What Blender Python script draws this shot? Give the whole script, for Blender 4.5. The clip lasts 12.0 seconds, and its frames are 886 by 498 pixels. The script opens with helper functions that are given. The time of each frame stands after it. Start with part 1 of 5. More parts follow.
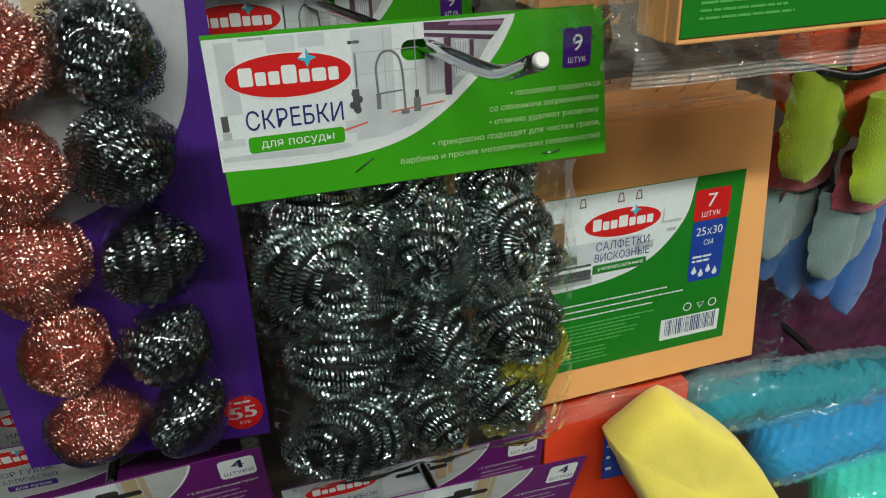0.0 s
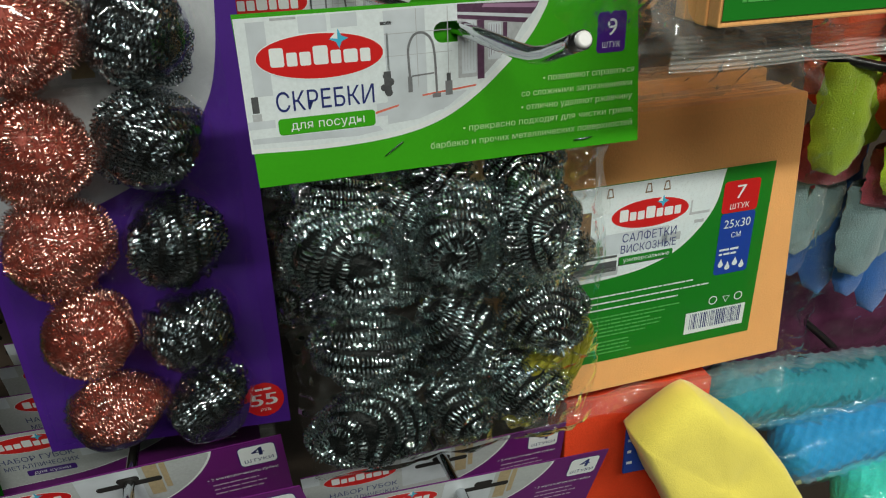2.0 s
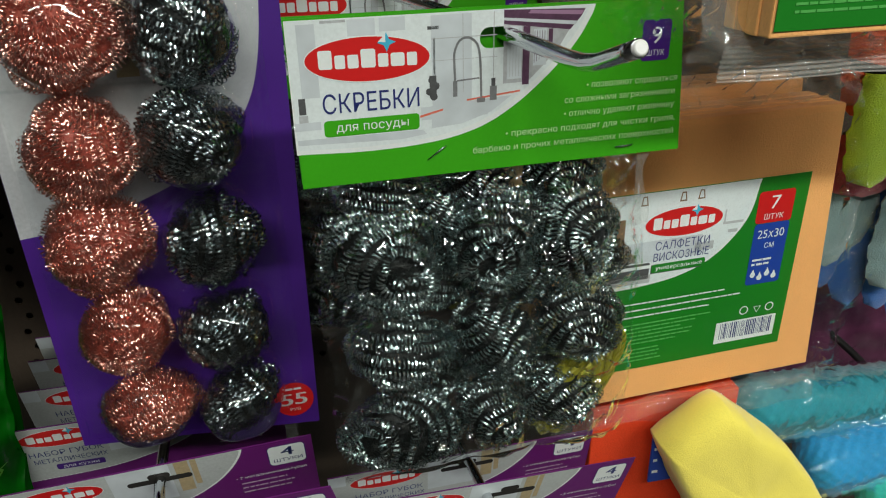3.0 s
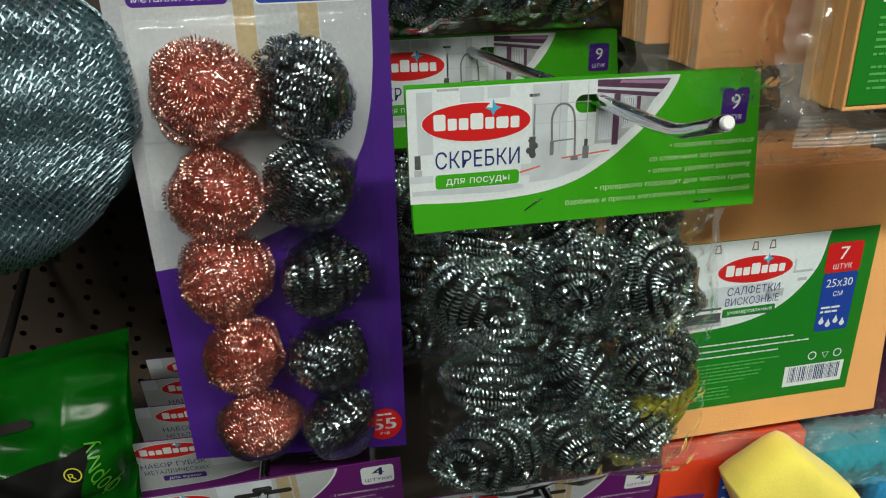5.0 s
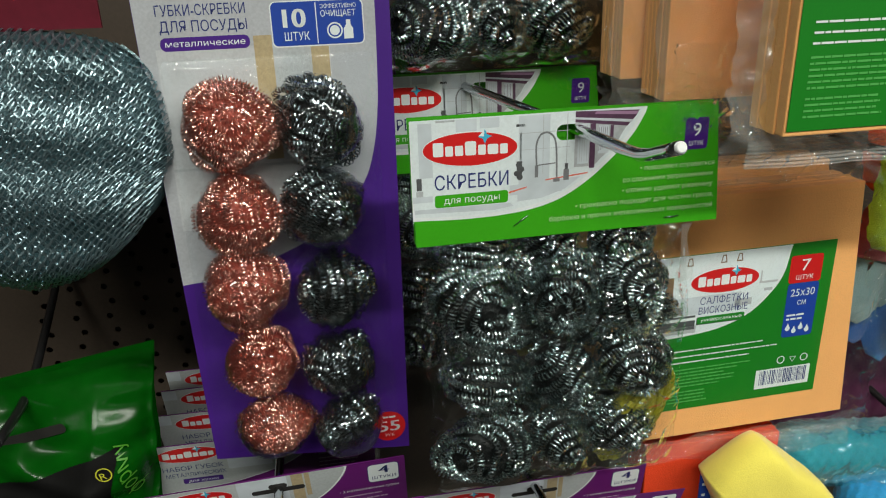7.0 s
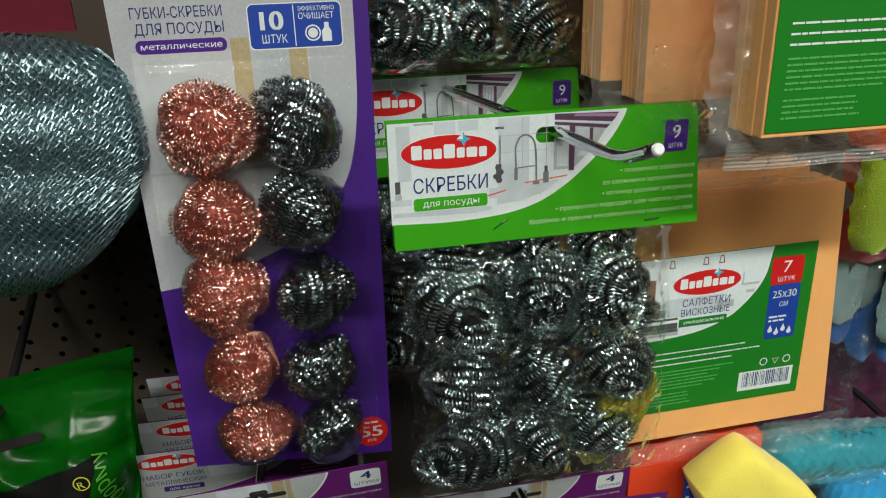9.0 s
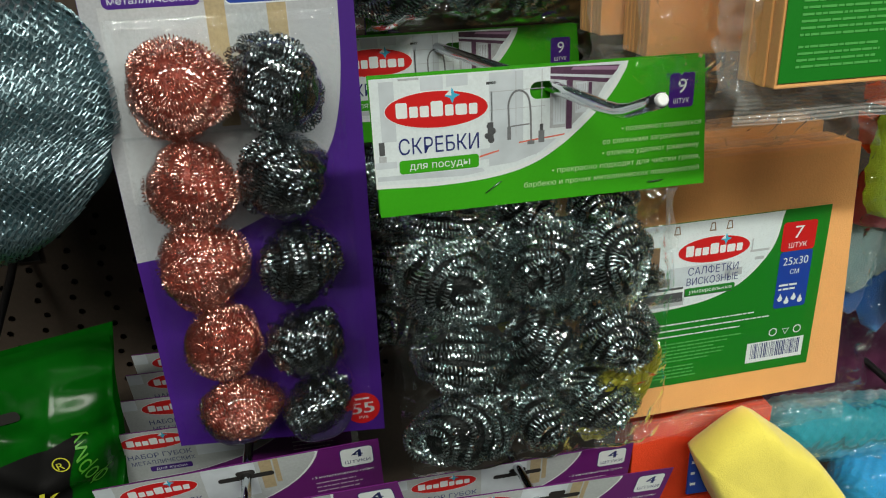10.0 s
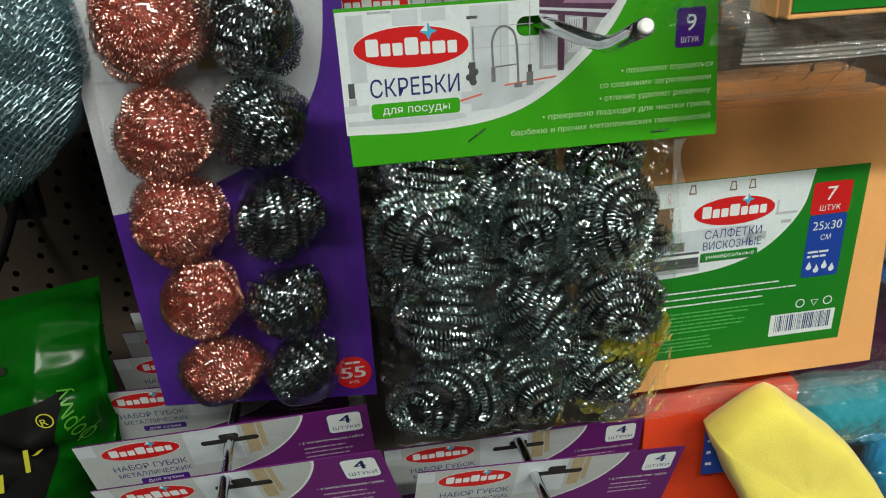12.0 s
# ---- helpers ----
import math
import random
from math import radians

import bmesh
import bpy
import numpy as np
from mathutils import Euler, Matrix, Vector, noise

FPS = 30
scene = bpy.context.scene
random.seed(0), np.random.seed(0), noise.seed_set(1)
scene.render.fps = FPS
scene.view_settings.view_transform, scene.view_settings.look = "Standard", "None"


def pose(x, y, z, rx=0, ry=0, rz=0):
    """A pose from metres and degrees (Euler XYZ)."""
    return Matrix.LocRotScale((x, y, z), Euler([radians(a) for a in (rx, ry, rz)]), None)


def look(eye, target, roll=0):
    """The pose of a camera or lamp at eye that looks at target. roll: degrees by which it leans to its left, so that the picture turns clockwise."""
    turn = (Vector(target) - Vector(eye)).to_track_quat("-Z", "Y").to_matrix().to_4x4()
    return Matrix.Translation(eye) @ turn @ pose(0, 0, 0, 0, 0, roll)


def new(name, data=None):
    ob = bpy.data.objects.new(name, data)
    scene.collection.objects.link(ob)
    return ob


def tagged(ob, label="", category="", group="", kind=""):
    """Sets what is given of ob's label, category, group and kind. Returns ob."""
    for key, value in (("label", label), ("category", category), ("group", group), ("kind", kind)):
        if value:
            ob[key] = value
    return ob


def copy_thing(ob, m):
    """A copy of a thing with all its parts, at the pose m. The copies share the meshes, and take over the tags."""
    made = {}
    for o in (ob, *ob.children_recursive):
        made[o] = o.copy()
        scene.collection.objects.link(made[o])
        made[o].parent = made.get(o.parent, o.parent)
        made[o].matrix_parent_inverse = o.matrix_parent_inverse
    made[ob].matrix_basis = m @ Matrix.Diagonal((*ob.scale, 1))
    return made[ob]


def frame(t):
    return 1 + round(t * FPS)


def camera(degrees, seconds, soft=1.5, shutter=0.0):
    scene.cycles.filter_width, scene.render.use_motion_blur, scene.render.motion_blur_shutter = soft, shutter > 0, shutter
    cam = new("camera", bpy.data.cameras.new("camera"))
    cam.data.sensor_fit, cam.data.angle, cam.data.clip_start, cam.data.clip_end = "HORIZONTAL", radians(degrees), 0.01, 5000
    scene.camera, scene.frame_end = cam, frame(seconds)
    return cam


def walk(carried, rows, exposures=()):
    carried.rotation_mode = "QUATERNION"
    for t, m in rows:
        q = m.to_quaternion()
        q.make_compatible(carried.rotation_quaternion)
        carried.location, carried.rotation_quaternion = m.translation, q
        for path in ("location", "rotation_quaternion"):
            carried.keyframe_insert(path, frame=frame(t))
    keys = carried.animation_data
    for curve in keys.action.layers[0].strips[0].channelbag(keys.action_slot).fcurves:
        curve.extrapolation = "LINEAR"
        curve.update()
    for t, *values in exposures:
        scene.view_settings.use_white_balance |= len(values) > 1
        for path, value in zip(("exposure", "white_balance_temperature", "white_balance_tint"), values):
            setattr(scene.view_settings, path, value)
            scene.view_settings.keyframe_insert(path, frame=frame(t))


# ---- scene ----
import functools

import mathutils

cam = camera(60.2, 12.0, 1.1)
PATH = [
    (0, (0.001, 0.01, 1.408), (0.425, 1.755, 0.526), -2.3),
    (0.5, (0.0, 0.011, 1.406), (0.419, 1.757, 0.525), -2.1),
    (1, (-0.001, 0.011, 1.405), (0.41, 1.758, 0.521), -2.2),
    (1.5, (-0.003, 0.013, 1.403), (0.4, 1.757, 0.511), -2.0),
    (2, (-0.006, 0.014, 1.403), (0.391, 1.76, 0.512), -1.9),
    (2.5, (-0.01, 0.015, 1.403), (0.37, 1.765, 0.513), -1.6),
    (3, (-0.017, 0.016, 1.404), (0.351, 1.772, 0.521), -1.1),
    (3.2, (-0.02, 0.016, 1.404), (0.338, 1.774, 0.52), -0.9),
    (4.8, (-0.04, -0.006, 1.419), (0.206, 1.801, 0.599), -1.3),
    (5, (-0.041, -0.01, 1.422), (0.202, 1.807, 0.623), -1.4),
    (5.5, (-0.044, -0.02, 1.425), (0.202, 1.811, 0.658), -1.5),
    (6, (-0.045, -0.031, 1.428), (0.202, 1.808, 0.681), -1.7),
    (6.5, (-0.046, -0.044, 1.43), (0.201, 1.803, 0.702), -1.7),
    (7, (-0.048, -0.053, 1.432), (0.209, 1.791, 0.702), -1.8),
    (9, (-0.043, -0.051, 1.431), (0.243, 1.792, 0.708), -1.8),
    (9.5, (-0.039, -0.043, 1.425), (0.234, 1.796, 0.687), -2.2),
    (10, (-0.033, -0.032, 1.418), (0.235, 1.789, 0.636), -2.5),
    (10.5, (-0.026, -0.025, 1.411), (0.231, 1.784, 0.596), -2.9),
    (11, (-0.018, -0.019, 1.407), (0.215, 1.787, 0.578), -3.1),
    (11.5, (-0.008, -0.013, 1.401), (0.176, 1.793, 0.561), -3.2),
    (12, (0.001, -0.013, 1.399), (0.129, 1.794, 0.552), -3.3),
]
walk(cam, [(t, look(eye, target, roll)) for t, eye, target, roll in PATH], [(0.0, -0.15), (3.2, -0.08), (4.8, 0.0), (12.0, 0.02)])

# ---- light: rows of ceiling tube lamps over the aisle, and a dim hall ----
world = bpy.data.worlds.new("hall_air")
scene.world = world
world.use_nodes = True
world.node_tree.nodes["Background"].inputs[0].default_value = (0.75, 0.85, 0.9, 1)
world.node_tree.nodes["Background"].inputs[1].default_value = 0.006
scene.view_settings.exposure = 0.0


def lamp(x, y, z, length, width, watts):
    data = bpy.data.lights.new("tube_light", "AREA")
    data.shape, data.size, data.size_y = "RECTANGLE", length, width
    data.energy, data.color = watts, (1.0, 1.0, 0.90)
    ob = new("tube_light", data)
    ob.matrix_world = pose(x, y, z)
    return ob


for ly, watts in ((-1.45, 44), (-3.8, 7)):
    for lx in (-0.6, 0.9, 2.4):
        lamp(lx, ly, 2.93, 1.25, 0.14, watts)


# ---- materials ----
def material(name, color, rough=0.5, metal=0.0, vary=0.12, grain=60.0, bump=0.0, bump_scale=300.0, spec=0.5, coat=0.0,
             sheen=0.0, rand=0.0):
    m = bpy.data.materials.new(name)
    m.use_nodes = True
    nt = m.node_tree
    n, l = nt.nodes, nt.links
    b = n["Principled BSDF"]
    b.inputs["Roughness"].default_value = rough
    b.inputs["Metallic"].default_value = metal
    b.inputs["Specular IOR Level"].default_value = spec
    b.inputs["Coat Weight"].default_value = coat
    b.inputs["Sheen Weight"].default_value = sheen
    tc = n.new("ShaderNodeTexCoord")
    big = n.new("ShaderNodeTexNoise")
    big.inputs["Scale"].default_value = grain
    big.inputs["Detail"].default_value = 6
    l.new(tc.outputs["Object"], big.inputs["Vector"])
    fine = n.new("ShaderNodeTexNoise")
    fine.inputs["Scale"].default_value = bump_scale
    fine.inputs["Detail"].default_value = 4
    l.new(tc.outputs["Object"], fine.inputs["Vector"])
    add = n.new("ShaderNodeMath")
    add.operation = "ADD"
    l.new(big.outputs["Fac"], add.inputs[0])
    l.new(fine.outputs["Fac"], add.inputs[1])
    mr = n.new("ShaderNodeMapRange")
    mr.inputs["From Min"].default_value, mr.inputs["From Max"].default_value = 0.6, 1.4
    mr.inputs["To Min"].default_value, mr.inputs["To Max"].default_value = 1 - vary, 1 + vary
    l.new(add.outputs[0], mr.inputs["Value"])
    hsv = n.new("ShaderNodeHueSaturation")
    hsv.inputs["Color"].default_value = (*color, 1)
    l.new(mr.outputs[0], hsv.inputs["Value"])
    if rand:
        info = n.new("ShaderNodeObjectInfo")
        mr2 = n.new("ShaderNodeMapRange")
        mr2.inputs["To Min"].default_value, mr2.inputs["To Max"].default_value = 1 - rand, 1 + rand
        l.new(info.outputs["Random"], mr2.inputs["Value"])
        l.new(mr2.outputs[0], hsv.inputs["Saturation"])
    l.new(hsv.outputs[0], b.inputs["Base Color"])
    if bump:
        bp = n.new("ShaderNodeBump")
        bp.inputs["Strength"].default_value = bump
        bp.inputs["Distance"].default_value = 0.001
        l.new(fine.outputs["Fac"], bp.inputs["Height"])
        l.new(bp.outputs[0], b.inputs["Normal"])
    return m


def film_material(name, tint, rough=0.08, wrinkle=0.5, scale=70.0, ior=1.5, haze=0.0, deep=0.004, detail=0.8, gloss_most=1.0):
    """Clear packing film: see-through, with a gloss that grows at grazing angles and fine crinkles."""
    m = bpy.data.materials.new(name)
    m.use_nodes = True
    nt = m.node_tree
    n, l = nt.nodes, nt.links
    out = n["Material Output"]
    n.remove(n["Principled BSDF"])
    clear = n.new("ShaderNodeBsdfTransparent")
    clear.inputs["Color"].default_value = (*tint, 1)
    gloss = n.new("ShaderNodeBsdfGlossy")
    gloss.inputs["Roughness"].default_value = rough
    gloss.inputs["Color"].default_value = (0.95, 1, 0.99, 1)
    fr = n.new("ShaderNodeFresnel")
    fr.inputs["IOR"].default_value = ior
    tc = n.new("ShaderNodeTexCoord")
    nz = n.new("ShaderNodeTexNoise")
    nz.inputs["Scale"].default_value = scale
    nz.inputs["Detail"].default_value = detail
    nz.inputs["Distortion"].default_value = 1.4
    l.new(tc.outputs["Object"], nz.inputs["Vector"])
    bp = n.new("ShaderNodeBump")
    bp.inputs["Strength"].default_value = wrinkle
    bp.inputs["Distance"].default_value = deep
    l.new(nz.outputs["Fac"], bp.inputs["Height"])
    l.new(bp.outputs[0], gloss.inputs["Normal"])
    l.new(bp.outputs[0], fr.inputs["Normal"])
    mix = n.new("ShaderNodeMixShader")
    share = n.new("ShaderNodeMath")
    share.operation = "MULTIPLY"
    share.inputs[1].default_value = gloss_most
    l.new(fr.outputs[0], share.inputs[0])
    l.new(share.outputs[0], mix.inputs[0])
    l.new(clear.outputs[0], mix.inputs[1])
    l.new(gloss.outputs[0], mix.inputs[2])
    last = mix
    if haze:
        milk = n.new("ShaderNodeBsdfDiffuse")
        milk.inputs["Color"].default_value = (0.74, 0.75, 0.72, 1)
        mix2 = n.new("ShaderNodeMixShader")
        mix2.inputs[0].default_value = haze
        l.new(mix.outputs[0], mix2.inputs[1])
        l.new(milk.outputs[0], mix2.inputs[2])
        last = mix2
    l.new(last.outputs[0], out.inputs["Surface"])
    return m


def ink(name, color, rough=0.42, vary=0.05):
    return material(name, color, rough, vary=vary, grain=25, bump=0.04, bump_scale=700, coat=0.0)


M_WHITE = ink("white_print", (0.74, 0.80, 0.80))
M_PHOTO = material("photo_print", (0.54, 0.60, 0.64), 0.42, vary=0.16, grain=22, bump=0.03, bump_scale=90)
M_PHOTO_W = ink("photo_white_print", (0.68, 0.76, 0.78), vary=0.1)
M_PHOTO_G = ink("photo_pale_grey_print", (0.43, 0.45, 0.48), vary=0.14)
M_PHOTO_H = ink("photo_light_grey_print", (0.50, 0.52, 0.54), vary=0.14)
M_GREY = ink("photo_grey_print", (0.42, 0.45, 0.47), vary=0.2)
M_DARKGREY = ink("photo_dark_print", (0.08, 0.085, 0.09), vary=0.3)
M_PLUMWIN = ink("photo_plum_print", (0.10, 0.045, 0.09), vary=0.35)
M_TAN = ink("photo_tan_print", (0.42, 0.34, 0.20), vary=0.2)
M_GREEN = ink("green_print", (0.042, 0.37, 0.006))
M_DGREEN = ink("deep_green_print", (0.008, 0.20, 0.012))
M_RED = ink("red_print", (0.60, 0.012, 0.012))
M_NAVY = ink("navy_print", (0.018, 0.03, 0.16))
M_BLUE = ink("blue_print", (0.012, 0.055, 0.36))
M_CYAN = ink("cyan_print", (0.05, 0.42, 0.62))
M_PURPLE = ink("purple_print", (0.060, 0.012, 0.22))
M_PLUM = ink("plum_print", (0.13, 0.012, 0.15))
M_ORANGEINK = ink("orange_print", (0.70, 0.16, 0.10))
M_BLACKINK = material("black_print", (0.006, 0.006, 0.006), 0.55, vary=0.1, spec=0.05)
M_YELLOWINK = ink("yellow_print", (0.55, 0.55, 0.04))
M_LIMEINK = ink("lime_print", (0.07, 0.30, 0.02))
# white ink greyed to stand in for the shade on the sponge sets
M_PHOTO_SHADED = ink("photo_shaded_white_print", (0.44, 0.48, 0.48), vary=0.14)
M_PALEGREY = ink("pale_lilac_print", (0.45, 0.36, 0.46))
M_PALEGREEN = ink("pale_green_print", (0.50, 0.74, 0.40))
M_MIDGREEN = ink("mid_green_print", (0.09, 0.42, 0.09))
M_BROWN = ink("photo_brown_print", (0.20, 0.13, 0.075), vary=0.3)
M_PINKINK = ink("faded_plum_print", (0.34, 0.20, 0.32))
M_TAP = ink("photo_steel_print", (0.17, 0.18, 0.19), vary=0.3)
M_STEEL = material("steel_wire", (0.50, 0.61, 0.61), 0.22, 1.0, vary=0.25, grain=90)
M_STEELB = material("dark_steel_wire", (0.36, 0.42, 0.44), 0.22, 1.0, vary=0.3, grain=90)
M_COPPER = material("copper_wire", (0.90, 0.50, 0.42), 0.24, 1.0, vary=0.25, grain=90)
# near-black and dark red: the shade between wire rings put into colour
M_GAP_SHADE = material("wire_gap_shade", (0.012, 0.014, 0.014), 0.5, 0.8, vary=0.4, grain=150, bump=0.8, bump_scale=500)
M_COPGAP_SHADE = material("copper_gap_shade", (0.30, 0.055, 0.035), 0.5, 0.2, vary=0.4, grain=150, bump=0.8, bump_scale=500)
M_OLIVE = material("yellow_green_wire", (0.32, 0.30, 0.02), 0.35, 0.3, vary=0.25)
M_SILVER = material("silver_net_wire", (0.36, 0.50, 0.55), 0.40, 1.0, vary=0.2, grain=60)
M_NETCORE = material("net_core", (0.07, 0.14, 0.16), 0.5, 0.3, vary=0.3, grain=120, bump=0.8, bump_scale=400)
M_CHROME = material("chrome", (0.62, 0.64, 0.66), 0.12, 1.0, vary=0.08)
M_BLACKROD = material("black_rod", (0.015, 0.015, 0.016), 0.3, 0.2, vary=0.2)
# white in place of the glint on the cut ends of chrome rods
M_TIP_GLINT = material("rod_end_glint", (0.85, 0.87, 0.87), 0.3, 0.0, vary=0.04)
# beige taken down to dark brown, for the shade behind the packs
M_BOARD = material("shaded_beige_pegboard", (0.062, 0.046, 0.034), 0.5, vary=0.15, grain=12, bump=0.1, bump_scale=400)
# near-black that stands in for the shade inside holes and slots
M_HOLE_SHADE = material("hole_shade", (0.012, 0.011, 0.010), 0.8)
M_CLOTH = material("orange_viscose", (0.90, 0.45, 0.155), 0.85, vary=0.07, grain=35, bump=0.35, bump_scale=900, spec=0.2, sheen=0.2)
M_REDCLOTH = material("red_viscose", (0.78, 0.065, 0.018), 0.8, vary=0.12, grain=35, bump=0.4, bump_scale=900, spec=0.2)
M_YELLOW = material("yellow_microfibre", (0.95, 0.82, 0.14), 0.95, vary=0.08, grain=45, bump=0.4, bump_scale=1100, spec=0.1, sheen=0.4)
M_TEAL = material("teal_cloth", (0.006, 0.25, 0.32), 0.7, vary=0.2, grain=60, bump=0.6, bump_scale=800, sheen=0.3)
M_TUBEBLUE = material("blue_cloth", (0.008, 0.28, 0.60), 0.7, vary=0.2, grain=60, bump=0.6, bump_scale=800, sheen=0.3)
M_MINT = material("mint_cloth", (0.04, 0.62, 0.50), 0.7, vary=0.25, grain=45, bump=0.6, bump_scale=800, sheen=0.3)
M_LIME = material("lime_cloth", (0.38, 0.56, 0.01), 0.9, vary=0.12, grain=60, bump=0.9, bump_scale=1000, sheen=0.4)
M_PINK = material("pink_cloth", (0.52, 0.09, 0.14), 0.9, vary=0.12, grain=60, bump=0.9, bump_scale=1000, sheen=0.4)
M_CORAL = material("coral_cloth", (0.85, 0.11, 0.025), 0.9, vary=0.12, grain=60, bump=0.9, bump_scale=1000, sheen=0.4)
M_GREYTEAL = material("grey_teal_cloth", (0.16, 0.26, 0.27), 0.9, vary=0.2, grain=60, bump=0.9, bump_scale=1000, sheen=0.4)
M_BLUECLOTH = material("bright_blue_cloth", (0.006, 0.11, 0.42), 0.9, vary=0.12, grain=60, bump=0.9, bump_scale=1000, sheen=0.4)
# green made very dark, for a shadow that the lamps do not cast
M_POUCH = material("shaded_green_film", (0.0018, 0.065, 0.003), 0.18, vary=0.4, grain=30, bump=0.4, bump_scale=45, spec=0.15)
M_PLUMBAG = material("plum_bag_film", (0.09, 0.025, 0.06), 0.2, vary=0.4, grain=45, bump=0.7, bump_scale=60, spec=0.6)
M_MAROON = material("maroon_card", (0.12, 0.008, 0.02), 0.4, vary=0.15)
# floor, wall and ceiling colours are set dark to keep bounced light low
M_FLOOR = material("grey_floor_tile", (0.05, 0.048, 0.045), 0.35, vary=0.15, grain=6)
M_WALL = material("dim_wall_paint", (0.04, 0.04, 0.042), 0.7, vary=0.08, grain=5)
M_CEIL = material("dark_ceiling_paint", (0.12, 0.12, 0.12), 0.8, vary=0.05, grain=5)
M_FILM = film_material("clear_film", (0.96, 0.975, 0.97), 0.03, 0.8, 58, 1.5, 0.0, 0.005)
M_FILMSEAL = film_material("film_seal", (0.92, 0.92, 0.91), 0.07, 0.5, 60, 1.6, 0.06, 0.003)
M_TOPSEAL = film_material("wide_film_seal", (0.90, 0.89, 0.87), 0.09, 0.5, 60, 1.6, 0.22, 0.003)
M_WRAP = film_material("clear_wrapper", (0.97, 0.98, 0.98), 0.06, 0.3, 60, 1.3, 0.0, 0.003, 0.8, 0.45)
M_BAGFILM = film_material("bag_film", (0.96, 0.975, 0.97), 0.03, 0.9, 52, 1.65, 0.0, 0.010)
M_BLISTER = film_material("clear_blister", (0.95, 0.95, 0.95), 0.05, 0.12, 60, 1.55, 0.003)
M_FILMCRUMPLE = film_material("crumpled_film", (0.94, 0.94, 0.93), 0.05, 0.7, 48, 1.55, 0.13, 0.005, 1.2)


# ---- building helpers ----
def mesh_of(name, verts, faces, mats, smooth=False, slots=None):
    me = bpy.data.meshes.new(name)
    me.from_pydata([tuple(v) for v in verts], [], [tuple(f) for f in faces])
    for m in (mats if isinstance(mats, (list, tuple)) else [mats]):
        me.materials.append(m)
    if slots is not None:
        me.polygons.foreach_set("material_index", slots)
    if smooth:
        me.polygons.foreach_set("use_smooth", [True] * len(me.polygons))
    me.update()
    return me


def part(name, bm, mat, parent, label=""):
    """Links a bmesh or a mesh as one object under a thing or a part."""
    if isinstance(bm, bmesh.types.BMesh):
        me = bpy.data.meshes.new(name)
        bm.to_mesh(me)
        bm.free()
        me.materials.append(mat)
    else:
        me = bm
    ob = new(name, me)
    ob.parent = parent
    if label:
        ob["label"] = label
    return ob


def thing(name, m, label, category, group="", kind=""):
    ob = new(name)
    ob.empty_display_size = 0.02
    ob.matrix_world = m
    return tagged(ob, label, category, group, kind)


def lift(y):
    """Ink layers: keeps their order but lays them within half a millimetre of the card."""
    return -0.00042 + (y + 0.0006) * 0.22 if -0.0035 < y < -0.0005 else y


def flat(outline, y, mat, holes=(), name="print", thick=0.0):
    """A flat sheet in the x-z plane, facing -y, its outline and holes given as (x, z) points."""
    cu = bpy.data.curves.new(name, "CURVE")
    cu.dimensions, cu.fill_mode = "2D", "BOTH"
    cu.extrude = thick / 2
    for ring in (outline, *holes):
        sp = cu.splines.new("POLY")
        sp.points.add(len(ring) - 1)
        for p, (a, b) in zip(sp.points, ring):
            p.co = (a, b, 0, 1)
        sp.use_cyclic_u = True
    ob = bpy.data.objects.new(name, cu)
    scene.collection.objects.link(ob)
    me = bpy.data.meshes.new_from_object(ob.evaluated_get(bpy.context.evaluated_depsgraph_get()))
    bpy.data.objects.remove(ob)
    bpy.data.curves.remove(cu)
    me.transform(Matrix.Translation((0, y if thick else lift(y), 0)) @ Matrix.Rotation(radians(90), 4, "X"))
    me.materials.clear()
    me.materials.append(mat)
    me.name = name
    return me


def oval(cx, cz, rx, rz, n=40, tilt=0.0):
    return [(cx + rx * math.cos(a) * math.cos(tilt) - rz * math.sin(a) * math.sin(tilt),
             cz + rx * math.cos(a) * math.sin(tilt) + rz * math.sin(a) * math.cos(tilt))
            for a in (2 * math.pi * i / n for i in range(n))]


def rounded(x0, z0, x1, z1, r, n=6):
    pts = []
    for cx, cz, a0 in ((x1 - r, z1 - r, 0), (x0 + r, z1 - r, 90), (x0 + r, z0 + r, 180), (x1 - r, z0 + r, 270)):
        for i in range(n + 1):
            a = radians(a0 + 90 * i / n)
            pts.append((cx + r * math.cos(a), cz + r * math.sin(a)))
    return pts


def stroke(points, width):
    """Outline of a line of that width along points."""
    p = np.array(points, float)
    d = np.gradient(p, axis=0)
    d /= np.linalg.norm(d, axis=1)[:, None] + 1e-12
    q = np.stack([-d[:, 1], d[:, 0]], 1) * width / 2
    return [tuple(v) for v in (p + q)] + [tuple(v) for v in (p - q)[::-1]]


def smooth_line(points, n=8):
    """A Catmull-Rom line through points."""
    p = [Vector((*a, 0)) for a in points]
    p = [p[0] * 2 - p[1], *p, p[-1] * 2 - p[-2]]
    out = []
    for i in range(1, len(p) - 2):
        for k in range(n):
            t = k / n
            v = 0.5 * (2 * p[i] + (p[i + 1] - p[i - 1]) * t + (2 * p[i - 1] - 5 * p[i] + 4 * p[i + 1] - p[i + 2]) * t * t
                       + (3 * p[i] - p[i - 1] - 3 * p[i + 1] + p[i + 2]) * t ** 3)
            out.append((v.x, v.y))
    out.append((p[-2].x, p[-2].y))
    return out


